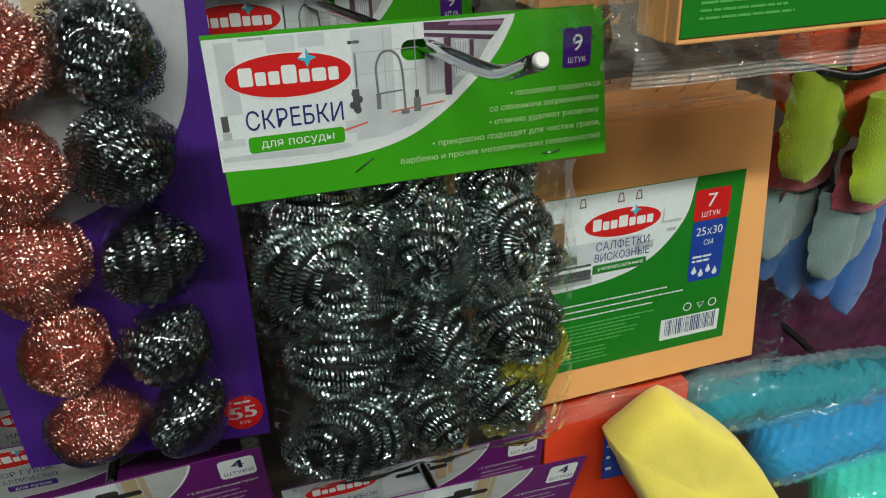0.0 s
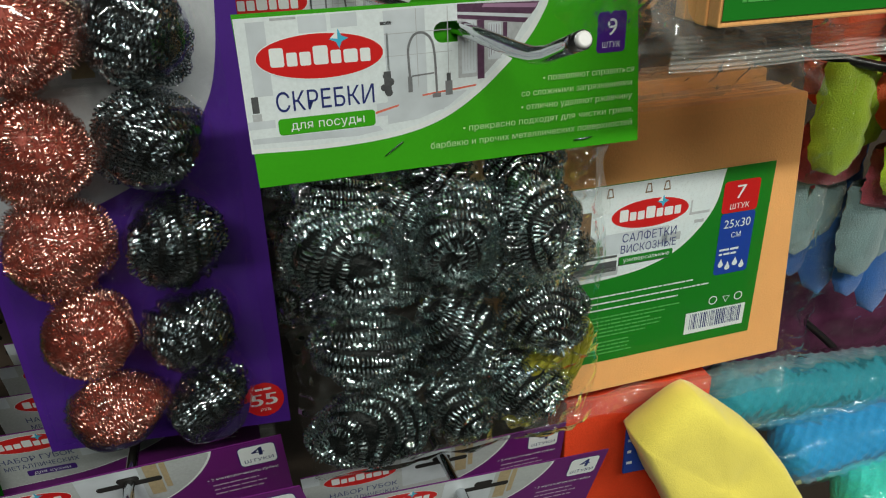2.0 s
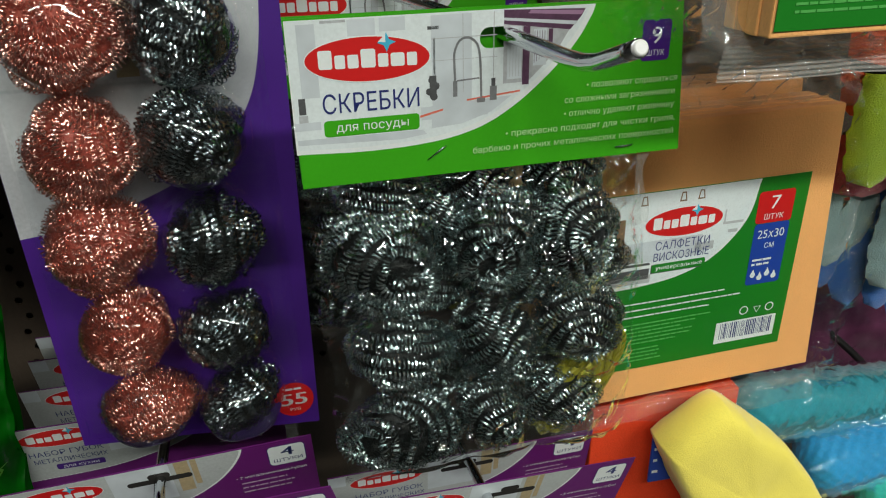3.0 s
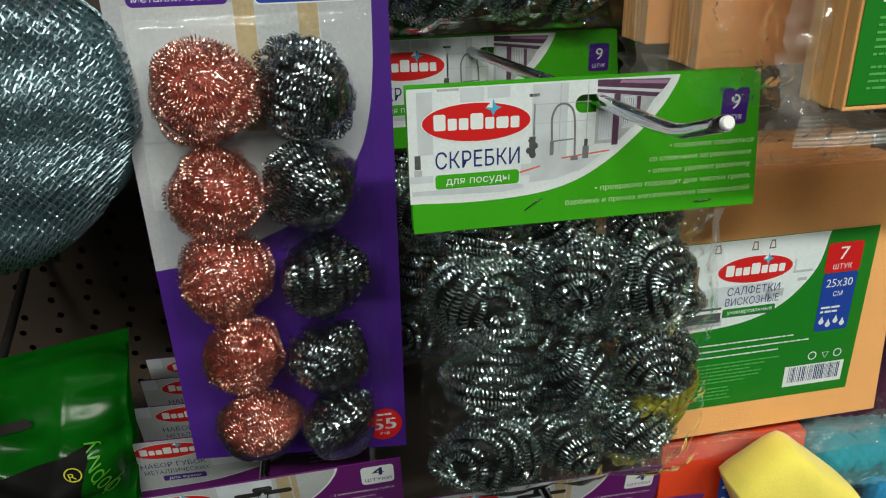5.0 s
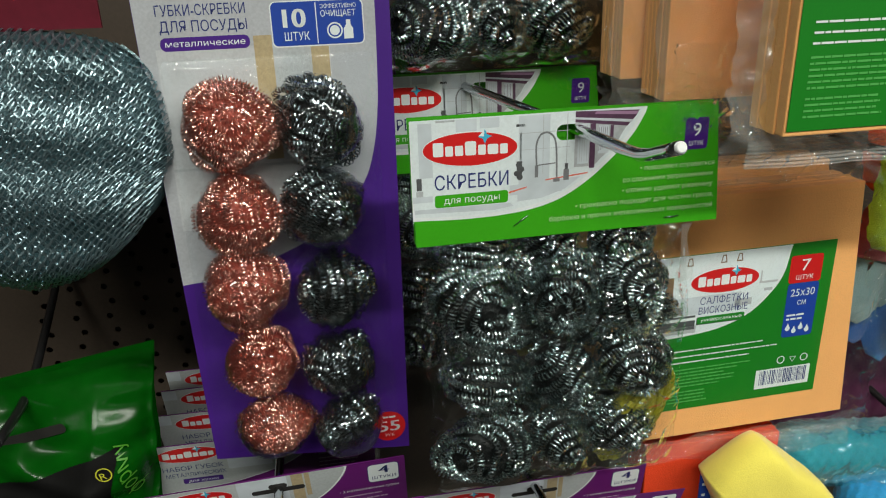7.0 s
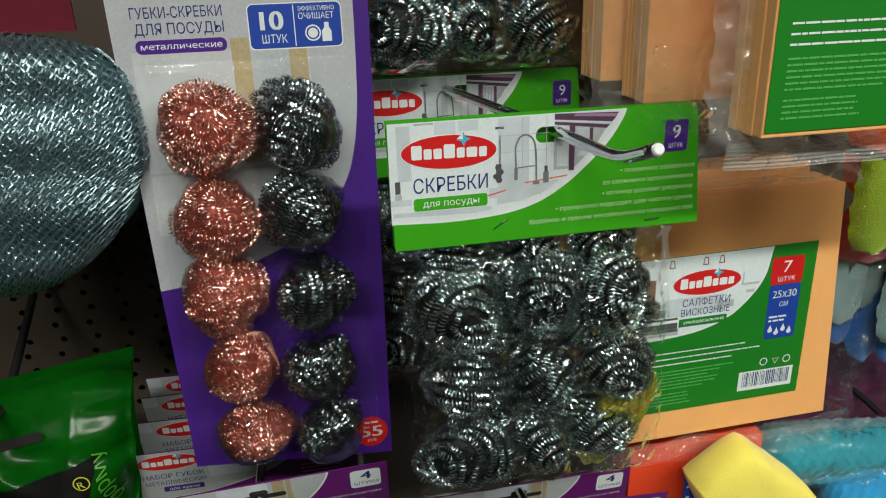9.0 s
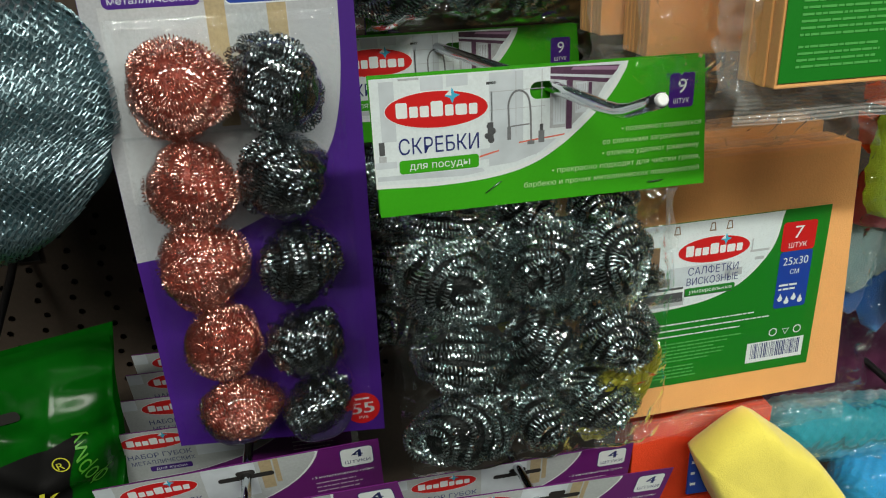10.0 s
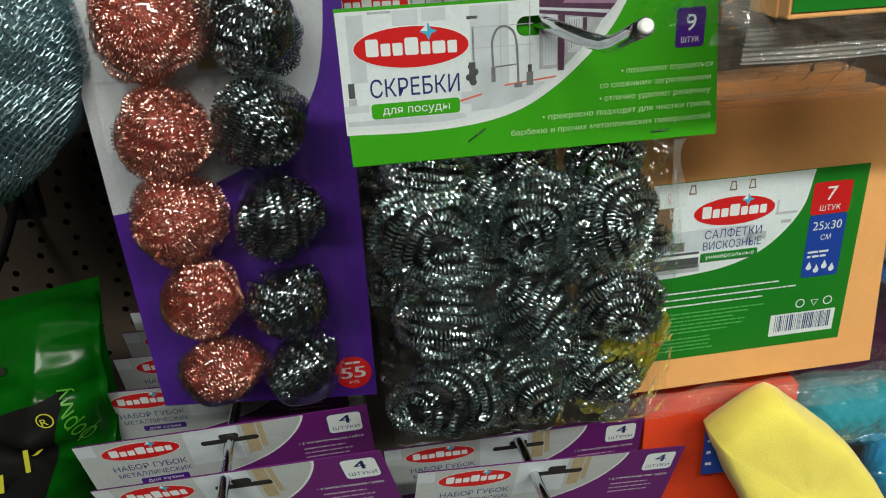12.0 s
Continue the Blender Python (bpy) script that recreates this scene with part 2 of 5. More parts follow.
@functools.lru_cache(maxsize=None)
def glyphs(words):
    """The filled letters of words as points and triangles; each outline is filled by itself, with its own counters cut out."""
    cu = bpy.data.curves.new("lettering", "FONT")
    cu.body, cu.size = words, 1.0
    ob = bpy.data.objects.new("lettering", cu)
    scene.collection.objects.link(ob)
    dg = bpy.context.evaluated_depsgraph_get()
    source = ob.evaluated_get(dg)
    rings = []
    for sp in source.to_curve(dg).splines:
        pts, bz = [], sp.bezier_points
        for a, b in zip(bz, [*bz[1:], bz[0]]):
            straight = a.handle_right_type == "VECTOR" and b.handle_left_type == "VECTOR"
            for k in range(1 if straight else 4):
                t = k / 4
                q = a.co * (1 - t) ** 3 + a.handle_right * 3 * t * (1 - t) ** 2 + b.handle_left * 3 * t * t * (1 - t) + b.co * t ** 3
                pts.append((q.x, q.y))
        if len(pts) > 2:
            rings.append(pts)
    source.to_curve_clear()
    bpy.data.objects.remove(ob)

    def area(r):
        return sum(a[0] * b[1] - b[0] * a[1] for a, b in zip(r, r[1:] + r[:1])) / 2

    def inside(q, r):
        hit = False
        for a, b in zip(r, r[1:] + r[:1]):
            if (a[1] > q[1]) != (b[1] > q[1]) and q[0] < a[0] + (q[1] - a[1]) / (b[1] - a[1]) * (b[0] - a[0]):
                hit = not hit
        return hit
    def within(h, r):
        return h is not r and area(h) * area(r) < 0 and abs(area(h)) < abs(area(r)) and all(inside(q, r) for q in h[::3])
    verts, faces = [], []
    for r in rings:
        if any(within(r, o) for o in rings):
            continue
        holes = [h for h in rings if within(h, r)]
        flatlist = [q for ring in (r, *holes) for q in ring]
        k = len(verts)
        verts += flatlist
        for tri in mathutils.geometry.tessellate_polygon([[Vector((a, b, 0)) for a, b in ring] for ring in (r, *holes)]):
            faces.append(tuple(k + n for n in tri))
    return verts, faces


def lettering(words, x, z, width, height, y, mat, parent, turn=0.0, bold=0.0, face=None):
    """Words set with the left end of their base line at (x, z), as wide and as high (capitals) as given."""
    verts, faces = glyphs(words)
    xs = [a for a, _ in verts]
    sx, sz = width / (max(xs) - min(xs)), height / 0.73
    c, n = math.cos(radians(turn)), math.sin(radians(turn))
    out = []
    for a, b in verts:
        a, b = (a - min(xs)) * sx, b * sz
        px, pz = x + a * c - b * n, z + a * n + b * c
        out.append((px, face(px, pz) - 0.0035 if face else lift(y), pz))
    if bold:
        # a heavier cut: the same letters again, a hair to either side
        n0 = len(out)
        faces = [tuple(i + k * n0 for i in f) for k in range(3) for f in faces]
        out = [(a + d, b - abs(d) * 0.01, c2) for d in (0.0, -bold * height, bold * height) for a, b, c2 in out]
    return part("lettering", mesh_of("lettering", out, faces, mat), None, parent)


def bars(x, z, width, height, y, mat, parent, rows=1, gap=0.0, seed=1, name="print_bar"):
    """Rows of plain word-long bars, for small print."""
    rng = random.Random(seed)
    y = lift(y)
    v, f = [], []
    for r in range(rows):
        zz, xx = z - r * gap, x
        end = x + width * (1 if rows == 1 else rng.uniform(0.62, 1.0))
        while xx < end:
            w = min(rng.uniform(1.6, 7.5) * height, end - xx)
            k = len(v)
            v += [(xx, y, zz), (xx + w, y, zz), (xx + w, y, zz + height), (xx, y, zz + height)]
            f.append((k, k + 1, k + 2, k + 3))
            xx += w + height * rng.uniform(0.4, 0.7)
    return part(name, mesh_of(name, v, f, mat), None, parent)


def brand(cx, cz, rx, rz, y, parent, tilt=0.0):
    """The maker's mark: a red oval with a white rim, a white wordlike row of blocks and a small star."""
    part("logo_rim", flat(oval(cx, cz, rx, rz, 48, tilt), y, M_WHITE, name="logo_rim"), None, parent)
    part("logo_oval", flat(oval(cx, cz, rx * 0.985, rz * 0.95, 48, tilt), y - 0.00012, M_RED, name="logo_oval"), None, parent)
    widths = (1.25, 0.95, 1.0, 1.35, 0.95, 1.3, 0.95)
    k0 = -0.78 * rx
    unit = 1.56 * rx / (sum(widths) + 0.22 * 6)
    for i, w in enumerate(widths):
        wide, base = w * unit, cz - rz * 0.36
        h = rz * (0.80 if i in (0, 3) else 0.58)
        ring = [(cx + a, b + a * tilt) for a, b in rounded(k0, base, k0 + wide, base + h, wide * 0.16, 3)]
        part("logo_block", flat(ring, y - 0.00026, M_WHITE, (), "logo_block"), None, parent)
        k0 += wide + 0.22 * unit
    sx, sz, r = cx + rx * 0.30, cz + rz * 0.66, rz * 0.42
    star = []
    for i in range(8):
        q = r if i % 2 == 0 else r * 0.42
        star.append((sx + q * math.cos(math.pi * i / 4), sz + q * math.sin(math.pi * i / 4)))
    part("logo_star", flat(star, y - 0.0003, M_CYAN, name="logo_star"), None, parent)
    part("logo_star", flat([(sx - r * 0.9, sz + r * 0.1), (sx - r * 0.1, sz), (sx - r * 0.1, sz + r * 0.8)], y - 0.0004, M_WHITE,
                           name="logo_star"), None, parent)


def tube(points, radius, sides=10, ends=True):
    """A round rod along points, as a bmesh."""
    p = [Vector(a) for a in points]
    bm = bmesh.new()
    rings = []
    up = Vector((0.02, 0.1, 1)).normalized()
    for i, c in enumerate(p):
        t = (p[min(i + 1, len(p) - 1)] - p[max(i - 1, 0)]).normalized()
        a = t.cross(up)
        if a.length < 0.05:
            a = t.cross(Vector((1, 0, 0)))
        a.normalize()
        b = a.cross(t)
        r = radius[i] if isinstance(radius, (list, tuple)) else radius
        rings.append([bm.verts.new(c + r * (math.cos(2 * math.pi * k / sides) * a + math.sin(2 * math.pi * k / sides) * b))
                      for k in range(sides)])
    for r0, r1 in zip(rings, rings[1:]):
        for k in range(sides):
            bm.faces.new((r0[k], r0[(k + 1) % sides], r1[(k + 1) % sides], r1[k])).smooth = True
    if ends:
        bm.faces.new(rings[0][::-1])
        bm.faces.new(rings[-1])
    bmesh.ops.recalc_face_normals(bm, faces=bm.faces)
    return bm


def box(x0, y0, z0, x1, y1, z1, bevel=0.0, seg=2):
    bm = bmesh.new()
    bmesh.ops.create_cube(bm, size=1)
    bmesh.ops.scale(bm, vec=(x1 - x0, y1 - y0, z1 - z0), verts=bm.verts)
    bmesh.ops.translate(bm, vec=((x0 + x1) / 2, (y0 + y1) / 2, (z0 + z1) / 2), verts=bm.verts)
    if bevel:
        bmesh.ops.bevel(bm, geom=list(bm.edges), offset=bevel, segments=seg, profile=0.5, affect="EDGES")
    return bm


def sheet(x0, x1, z0, z1, nx, nz, depth, mat, name="film", smooth=True, edge=None):
    """A curved sheet facing -y: depth(x, z) gives y. edge(z) may shift the two sides inward: returns (left, right)."""
    v = []
    for j in range(nz + 1):
        z = z0 + (z1 - z0) * j / nz
        a, b = edge(z) if edge else (x0, x1)
        for i in range(nx + 1):
            x = a + (b - a) * i / nx
            v.append((x, depth(x, z), z))
    f = [(j * (nx + 1) + i, j * (nx + 1) + i + 1, (j + 1) * (nx + 1) + i + 1, (j + 1) * (nx + 1) + i)
         for j in range(nz) for i in range(nx)]
    return mesh_of(name, v, f, mat, smooth)


def nz3(x, y, z, s):
    return noise.noise(Vector((x * s, y * s, z * s)))


def coil_ball(name, radii, rope, pitch, ring, wire, mats, seed, turn=(0, 0, 0), segs=9, layers=(1.0,), reach=0.9, wobble=0.07, tangle=0.0, rough=0.05, core=0.84):
    """A scourer: one long curl of flat wire wound in rings round an uneven ball; its pole faces -y before the turn in
    degrees. A solid core in the second material stands in for the shaded gaps.
    """
    rng = np.random.RandomState(seed)
    R = float(np.mean(radii))
    size = np.array(radii)
    lumps = [(rng.randn(3), rng.rand() * 6) for _ in range(4)]

    def uneven(d):
        out = np.ones(len(d))
        for axis, phase in lumps:
            out += wobble * 0.55 * np.sin(2.1 * d @ axis + phase)
        return out
    verts, faces = [], []
    base = np.array(Euler([radians(a) for a in turn]).to_matrix())
    for layer, s in enumerate(layers):
        ph = np.linspace(0.12 + 0.12 * rng.rand(), math.pi * reach, 6000)
        th = 2 * math.pi * ph * R * s / ring + rng.rand() * 6
        w1, w2, w3 = rng.rand(3) * 6
        r = s * (1 + 0.5 * wobble * np.sin(2 * th + w1) * np.sin(ph * 3 + w2) + 0.4 * wobble * np.sin(5.3 * th + w3))
        q = ph + 0.14 * np.sin(th + w2) * np.sin(ph) + 0.05 * np.sin(3.1 * th + w3) + 0.04 * np.sin(1.37 * th + w1)
        d = np.stack([np.sin(q) * np.cos(th), -np.cos(q), np.sin(q) * np.sin(th)], 1) @ base.T
        if tangle and layer:
            d = d @ np.array(Euler(rng.uniform(-tangle, tangle, 3)).to_matrix())
        c = d * (r * uneven(d))[:, None] * size
        run = np.r_[0, np.cumsum(np.linalg.norm(np.diff(c, axis=0), axis=1))]
        n = int(run[-1] / pitch * segs)
        u = np.linspace(0, run[-1], n)
        c = np.stack([np.interp(u, run, c[:, k]) for k in range(3)], 1)
        T = np.gradient(c, axis=0)
        T /= np.linalg.norm(T, axis=1)[:, None] + 1e-12
        N = c - (c * T).sum(1)[:, None] * T
        N /= np.linalg.norm(N, axis=1)[:, None] + 1e-12
        B = np.cross(T, N)
        al = 2 * math.pi * u / pitch + 2.2 * np.sin(u / pitch * 0.37 + w1)
        rr = rope * (1 + 0.14 * np.sin(u / pitch * 0.9 + w2) + rough * rng.randn(n))
        p = c + rr[:, None] * (np.cos(al)[:, None] * N + np.sin(al)[:, None] * B)
        lean = T + 2.2 * rough * rng.randn(n, 3)
        k = len(verts)
        verts += list(np.stack([p - lean * wire / 2, p + lean * wire / 2], 1).reshape(-1, 3))
        faces += [(k + 2 * i, k + 2 * i + 1, k + 2 * i + 3, k + 2 * i + 2) for i in range(n - 1)]
    # solid core, added so that the gaps between rings look shaded
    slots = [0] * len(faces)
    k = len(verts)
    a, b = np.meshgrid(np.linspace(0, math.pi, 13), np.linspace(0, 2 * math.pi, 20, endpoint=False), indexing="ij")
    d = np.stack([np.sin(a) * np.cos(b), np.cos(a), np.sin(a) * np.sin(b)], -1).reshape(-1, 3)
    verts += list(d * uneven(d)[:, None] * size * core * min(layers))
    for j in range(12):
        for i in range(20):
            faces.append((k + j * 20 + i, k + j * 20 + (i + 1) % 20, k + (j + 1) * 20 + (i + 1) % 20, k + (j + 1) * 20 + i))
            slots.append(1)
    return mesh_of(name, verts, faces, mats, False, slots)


def placed(ob, x, y, z, rx=0, ry=0, rz=0, s=(1, 1, 1)):
    ob.matrix_basis = pose(x, y, z, rx, ry, rz) @ Matrix.Diagonal((*s, 1))
    return ob


# ---- the shop: floor, ceiling, walls, pegboard ----
def structure(name, bm, mat, label, category):
    return tagged(part(name, bm, mat, None), label, category, kind="structure")


# out-of-view hall added round the display; its dark colours limit the bounce
structure("floor", box(-3.2, -6.2, -0.1, 3.2, 0.75, 0.0), M_FLOOR, "grey tiled shop floor", "floor")
structure("ceiling", box(-3.2, -6.2, 3.0, 3.2, 0.75, 3.1), M_CEIL, "unseen shop ceiling, coloured dark to cut bounced light", "ceiling")
# out-of-view shelf, added to keep lamp light off the board behind
structure("shelf", box(-1.2, 0.40, 1.60, 1.3, 0.62, 1.625, 0.002), M_WALL, "unseen plain grey shelf added to shade the pegboard", "shelf")
structure("wall_north", box(-3.2, 0.62, 0.0, 3.2, 0.75, 3.0), M_WALL, "grey wall behind the shelving", "wall")
structure("wall_south", box(-3.2, -6.2, 0.0, 3.2, -6.1, 3.0), M_WALL, "grey wall across the aisle", "wall")
structure("wall_west", box(-3.2, -6.1, 0.0, -3.1, 0.62, 3.0), M_WALL, "grey side wall", "wall")
structure("wall_east", box(3.1, -6.1, 0.0, 3.2, 0.62, 3.0), M_WALL, "grey side wall", "wall")


def pegboard():
    """Beige display panel, coloured dark brown for the shade it is in; its punched holes go through the front sheet
    onto a near-black back.
    """
    root = thing("pegboard", pose(0, 0.53, 0), "beige perforated metal pegboard panel with round holes, its shade put into the colour", "pegboard", kind="structure")
    hx, hz, r = 0.0254, 0.0127, 0.0026
    x0, z0 = -0.3, 1.06
    cols, rows = 12, 18
    holes = [oval(x0 + hx * (i + 0.5) + (0.004 if j % 2 else 0.0), z0 + hz * (j + 0.5), r, r, 10) for j in range(rows) for i in range(cols)]
    outline = [(x0, z0), (x0 + hx * cols, z0), (x0 + hx * cols, z0 + hz * rows), (x0, z0 + hz * rows)]
    part("panel", flat(outline, 0.0, M_BOARD, holes, "panel", 0.0012), None, root, "punched beige sheet, coloured dark as in shade")
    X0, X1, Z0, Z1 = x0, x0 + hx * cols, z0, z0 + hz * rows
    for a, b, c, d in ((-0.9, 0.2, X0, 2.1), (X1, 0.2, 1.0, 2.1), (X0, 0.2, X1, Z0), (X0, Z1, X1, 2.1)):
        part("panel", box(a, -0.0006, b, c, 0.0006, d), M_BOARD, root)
    # backing sheet whose near-black colour gives the holes their shade
    part("backing", box(-0.9, 0.012, 0.2, 1.0, 0.02, 2.1), M_HOLE_SHADE, root, "backing painted near-black for the shade in the holes")


pegboard()


# ---- hooks ----
def hook(points, mat, tip_mat, label, r=0.0029):
    root = thing("display_hook", pose(*points[0]), label, "hook", "display hooks")
    o = Vector(points[0])
    p = [Vector(a) - o for a in points]
    dense = [p[0]]
    for a, b in zip(p, p[1:]):
        for k in range(1, 5):
            dense.append(a.lerp(b, k / 4))
    dense = [dense[0]] + [(dense[i - 1] + dense[i] * 2 + dense[i + 1]) / 4 for i in range(1, len(dense) - 1)] + [dense[-1]]
    part("rod", tube(dense, r, 12), mat, root)
    part("back_plate", box(-0.012, -0.003, -0.02, 0.012, 0.0, 0.02, 0.001), mat, root)
    e, d = dense[-1], (dense[-1] - dense[-2]).normalized()
    # end cap; on chrome hooks its white colour paints a reflection
    part("tip", tube([e - d * 0.001, e + d * 0.0006, e + d * 0.0012], [r * 0.8, r * 0.84, r * 0.6], 14), tip_mat, root, "cut rod end, its glint painted white on chrome hooks")
    return root


hook([(0.012, 0.527, 1.351), (0.037, 0.424, 1.351), (0.0685, 0.295, 1.3495), (0.0797, 0.246, 1.3478), (0.0812, 0.214, 1.3595)],
     M_CHROME, M_TIP_GLINT, "chrome display hook with an upturned end")
hook([(-0.104, 0.527, 1.1335), (-0.1, 0.4, 1.131), (-0.099, 0.336, 1.129), (-0.094, 0.262, 1.126), (-0.093, 0.235, 1.134)],
     M_CHROME, M_TIP_GLINT, "chrome display hook with an upturned end")
hook([(0.05, 0.527, 1.097), (0.061, 0.4, 1.096), (0.07, 0.322, 1.0935), (0.078, 0.262, 1.091), (0.079, 0.235, 1.1)],
     M_CHROME, M_TIP_GLINT, "chrome display hook with an upturned end")
hook([(-0.262, 0.527, 1.222), (-0.2637, 0.50, 1.200), (-0.2594, 0.43, 1.1745), (-0.252, 0.385, 1.177), (-0.249, 0.34, 1.181)],
     M_BLACKROD, M_BLACKROD, "black metal display hook on the pegboard")
hook([(0.275, 0.527, 1.308), (0.29, 0.40, 1.3045), (0.30, 0.372, 1.304), (0.329, 0.366, 1.297), (0.353, 0.362, 1.303)],
     M_BLACKROD, M_BLACKROD, "black display hook above the cloths")
hook([(0.36, 0.527, 1.098), (0.40, 0.44, 1.06), (0.412, 0.37, 1.035)], M_BLACKROD, M_BLACKROD, "black metal display hook on the pegboard")


# ---- scouring pads in a bag under a green header card ----
AX, AZ = -0.014, 1.2975
# place, half width and half height, turn of the coil's pole
BAG_SPOTS = [(0.0188, 1.2590, 0.0270, 0.0235, (-8, 0, 6)), (0.0653, 1.2600, 0.0200, 0.0232, (8, 0, -14)), (0.1050, 1.2570, 0.0212, 0.0235, (-4, 10, 16)),
             (0.0217, 1.2165, 0.0250, 0.0180, (82, 10, 0)), (0.0655, 1.2120, 0.0195, 0.0205, (60, -25, 35)), (0.1105, 1.2110, 0.0215, 0.0200, (40, 52, 30)),
             (0.0230, 1.1715, 0.0300, 0.0205, (-6, 25, -52)), (0.0660, 1.1690, 0.0180, 0.0185, (30, 50, 48)), (0.1030, 1.1700, 0.0220, 0.0205, (50, -38, 24))]
COILS = [coil_ball("scourer", (rx - 0.0018, 0.0165, rz - 0.0018), 0.0020, 0.0019, 0.0052, 0.0009, [M_STEEL, M_GAP_SHADE], 11 + i, turn, 10, (1.0,), 0.93, 0.10, 0.0, 0.06, 0.90)
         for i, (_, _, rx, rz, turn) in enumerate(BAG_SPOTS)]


def kitchen_on_green(card, x, z):
    """The picture on the header: sink tap, cupboards, window and worktop; x, z turn shelf places into card places."""
    hole = rounded(x(0.0572), z(1.3448), x(0.0800), z(1.3525), 0.0036)
    edge = smooth_line([(-0.0132, 1.3122), (0.010, 1.3112), (0.031, 1.3118), (0.047, 1.3140), (0.060, 1.3183), (0.072, 1.3255),
                        (0.0815, 1.3333), (0.0895, 1.341), (0.096, 1.349), (0.1014, 1.3585)])
    pts = [(x(a), z(b)) for a, b in edge]
    rim = [(x(a + 0.0016), z(b - 0.0018)) for a, b in edge]
    rim[0] = (x(-0.0139), z(1.3104))
    rim[-1] = (x(0.1032), z(1.3586))
    part("picture_rim", flat([(x(-0.0139), z(1.3590)), *rim], -0.0006, M_WHITE, [hole], "picture_rim"), None, card)
    part("picture", flat([(x(-0.0137), z(1.3588)), *pts], -0.0008, M_PHOTO_W, [hole], "picture"), None, card, "printed kitchen picture")

    def bit(points, mat, y=-0.0010, holes=()):
        part("picture_detail", flat([(x(a), z(b)) for a, b in points], y, mat, holes, "picture_detail"), None, card)

    def rect(a, b, c, d, mat, y=-0.0010):
        bit([(a, b), (c, b), (c, d), (a, d)], mat, y)
    rect(-0.010, 1.3315, -0.0035, 1.3575, M_PHOTO)
    rect(-0.0015, 1.3575, 0.0075, 1.3584, M_GREY, -0.0011)
    rect(0.0385, 1.3185, 0.054, 1.3580, M_PHOTO)
    rect(-0.0115, 1.3255, -0.0090, 1.3315, M_DARKGREY)
    rect(-0.0118, 1.3225, -0.0085, 1.3252, M_GREY)
    rect(0.0391, 1.3365, 0.0399, 1.3500, M_GREY)
    rect(0.0372, 1.3530, 0.0415, 1.3542, M_DARKGREY)
    rect(0.0375, 1.3280, 0.0402, 1.3362, M_DARKGREY, -0.0012)
    for a, b, c in ((0.0382, 1.3345, 0.0012), (0.0398, 1.3322, 0.0016), (0.0374, 1.3302, 0.0014), (0.0391, 1.3282, 0.0015)):
        bit(oval(a, b, c, c, 9), M_DARKGREY, -0.00125)
    rect(-0.0137, 1.3195, -0.004, 1.3225, M_PHOTO)
    rect(0.034, 1.3195, 0.0605, 1.3245, M_PHOTO, -0.0011)
    bit([(0.0335, 1.3205), (0.0425, 1.3226), (0.0427, 1.3234), (0.0335, 1.3214)], M_ORANGEINK, -0.0013)
    bit([(0.052, 1.3255), (0.0735, 1.3274), (0.0737, 1.3281), (0.052, 1.3262)], M_ORANGEINK, -0.0013)
    # cupboards, tiles and the worktop
    rect(0.0080, 1.3525, 0.0180, 1.3583, M_PHOTO, -0.0009)
    rect(0.0195, 1.3535, 0.0290, 1.3583, M_PHOTO, -0.0009)
    rect(0.0385, 1.3495, 0.0640, 1.3498, M_GREY, -0.00105)
    rect(0.0385, 1.3415, 0.0640, 1.3417, M_GREY, -0.00105)
    rect(0.0505, 1.3290, 0.0508, 1.3580, M_GREY, -0.00105)
    rect(0.0625, 1.3330, 0.0628, 1.3580, M_GREY, -0.00105)
    bit([(0.0380, 1.3160), (0.0500, 1.3168), (0.0620, 1.3205), (0.0700, 1.3262), (0.0380, 1.3248)], M_PHOTO, -0.0009)
    bit([(-0.0130, 1.3140), (0.0260, 1.3128), (0.0360, 1.3140), (0.0345, 1.3158), (-0.0130, 1.3160)], M_PHOTO, -0.0009)
    # sink tap with its spring arch
    arch = [(0.0475, 1.3325), (0.0472, 1.3400), (0.0474, 1.3445), (0.0495, 1.3485), (0.0530, 1.3492), (0.0560, 1.3468), (0.0572, 1.342),
            (0.0576, 1.334), (0.0578, 1.3255)]
    bit(stroke(smooth_line(arch, 6), 0.0009), M_TAP, -0.0013)
    bit(stroke(smooth_line([(0.0482, 1.3335), (0.0570, 1.3340)], 3), 0.0006), M_TAP, -0.0013)
    rect(0.0466, 1.3275, 0.0483, 1.3335, M_TAP, -0.0014)
    rect(0.0560, 1.3245, 0.0593, 1.3262, M_TAP, -0.0014)
    rect(0.0612, 1.3250, 0.0640, 1.3305, M_TAP, -0.0014)
    rect(0.0618, 1.3305, 0.0634, 1.3335, M_DARKGREY, -0.0014)
    # window with plum frames
    bit([(0.0665, 1.3310), (0.0765, 1.3310), (0.0830, 1.3372), (0.0890, 1.3435), (0.0930, 1.3500), (0.0665, 1.3535)], M_GREY, -0.0011)
    rect(0.0680, 1.3325, 0.0738, 1.3522, M_PHOTO, -0.0012)
    rect(0.0785, 1.3370, 0.0838, 1.3508, M_PHOTO, -0.0012)
    rect(0.0742, 1.3300, 0.0770, 1.3520, M_PLUMWIN, -0.0013)
    rect(0.0845, 1.3395, 0.0862, 1.3505, M_PLUMWIN, -0.0013)
    bit([(0.0665, 1.3532), (0.0932, 1.3497), (0.0975, 1.3545), (0.0990, 1.3572), (0.0665, 1.3584)], M_PLUMWIN, -0.0013)
    bit([(0.0665, 1.3546), (0.0950, 1.3514), (0.0962, 1.3527), (0.0665, 1.3556)], M_PHOTO, -0.0014)
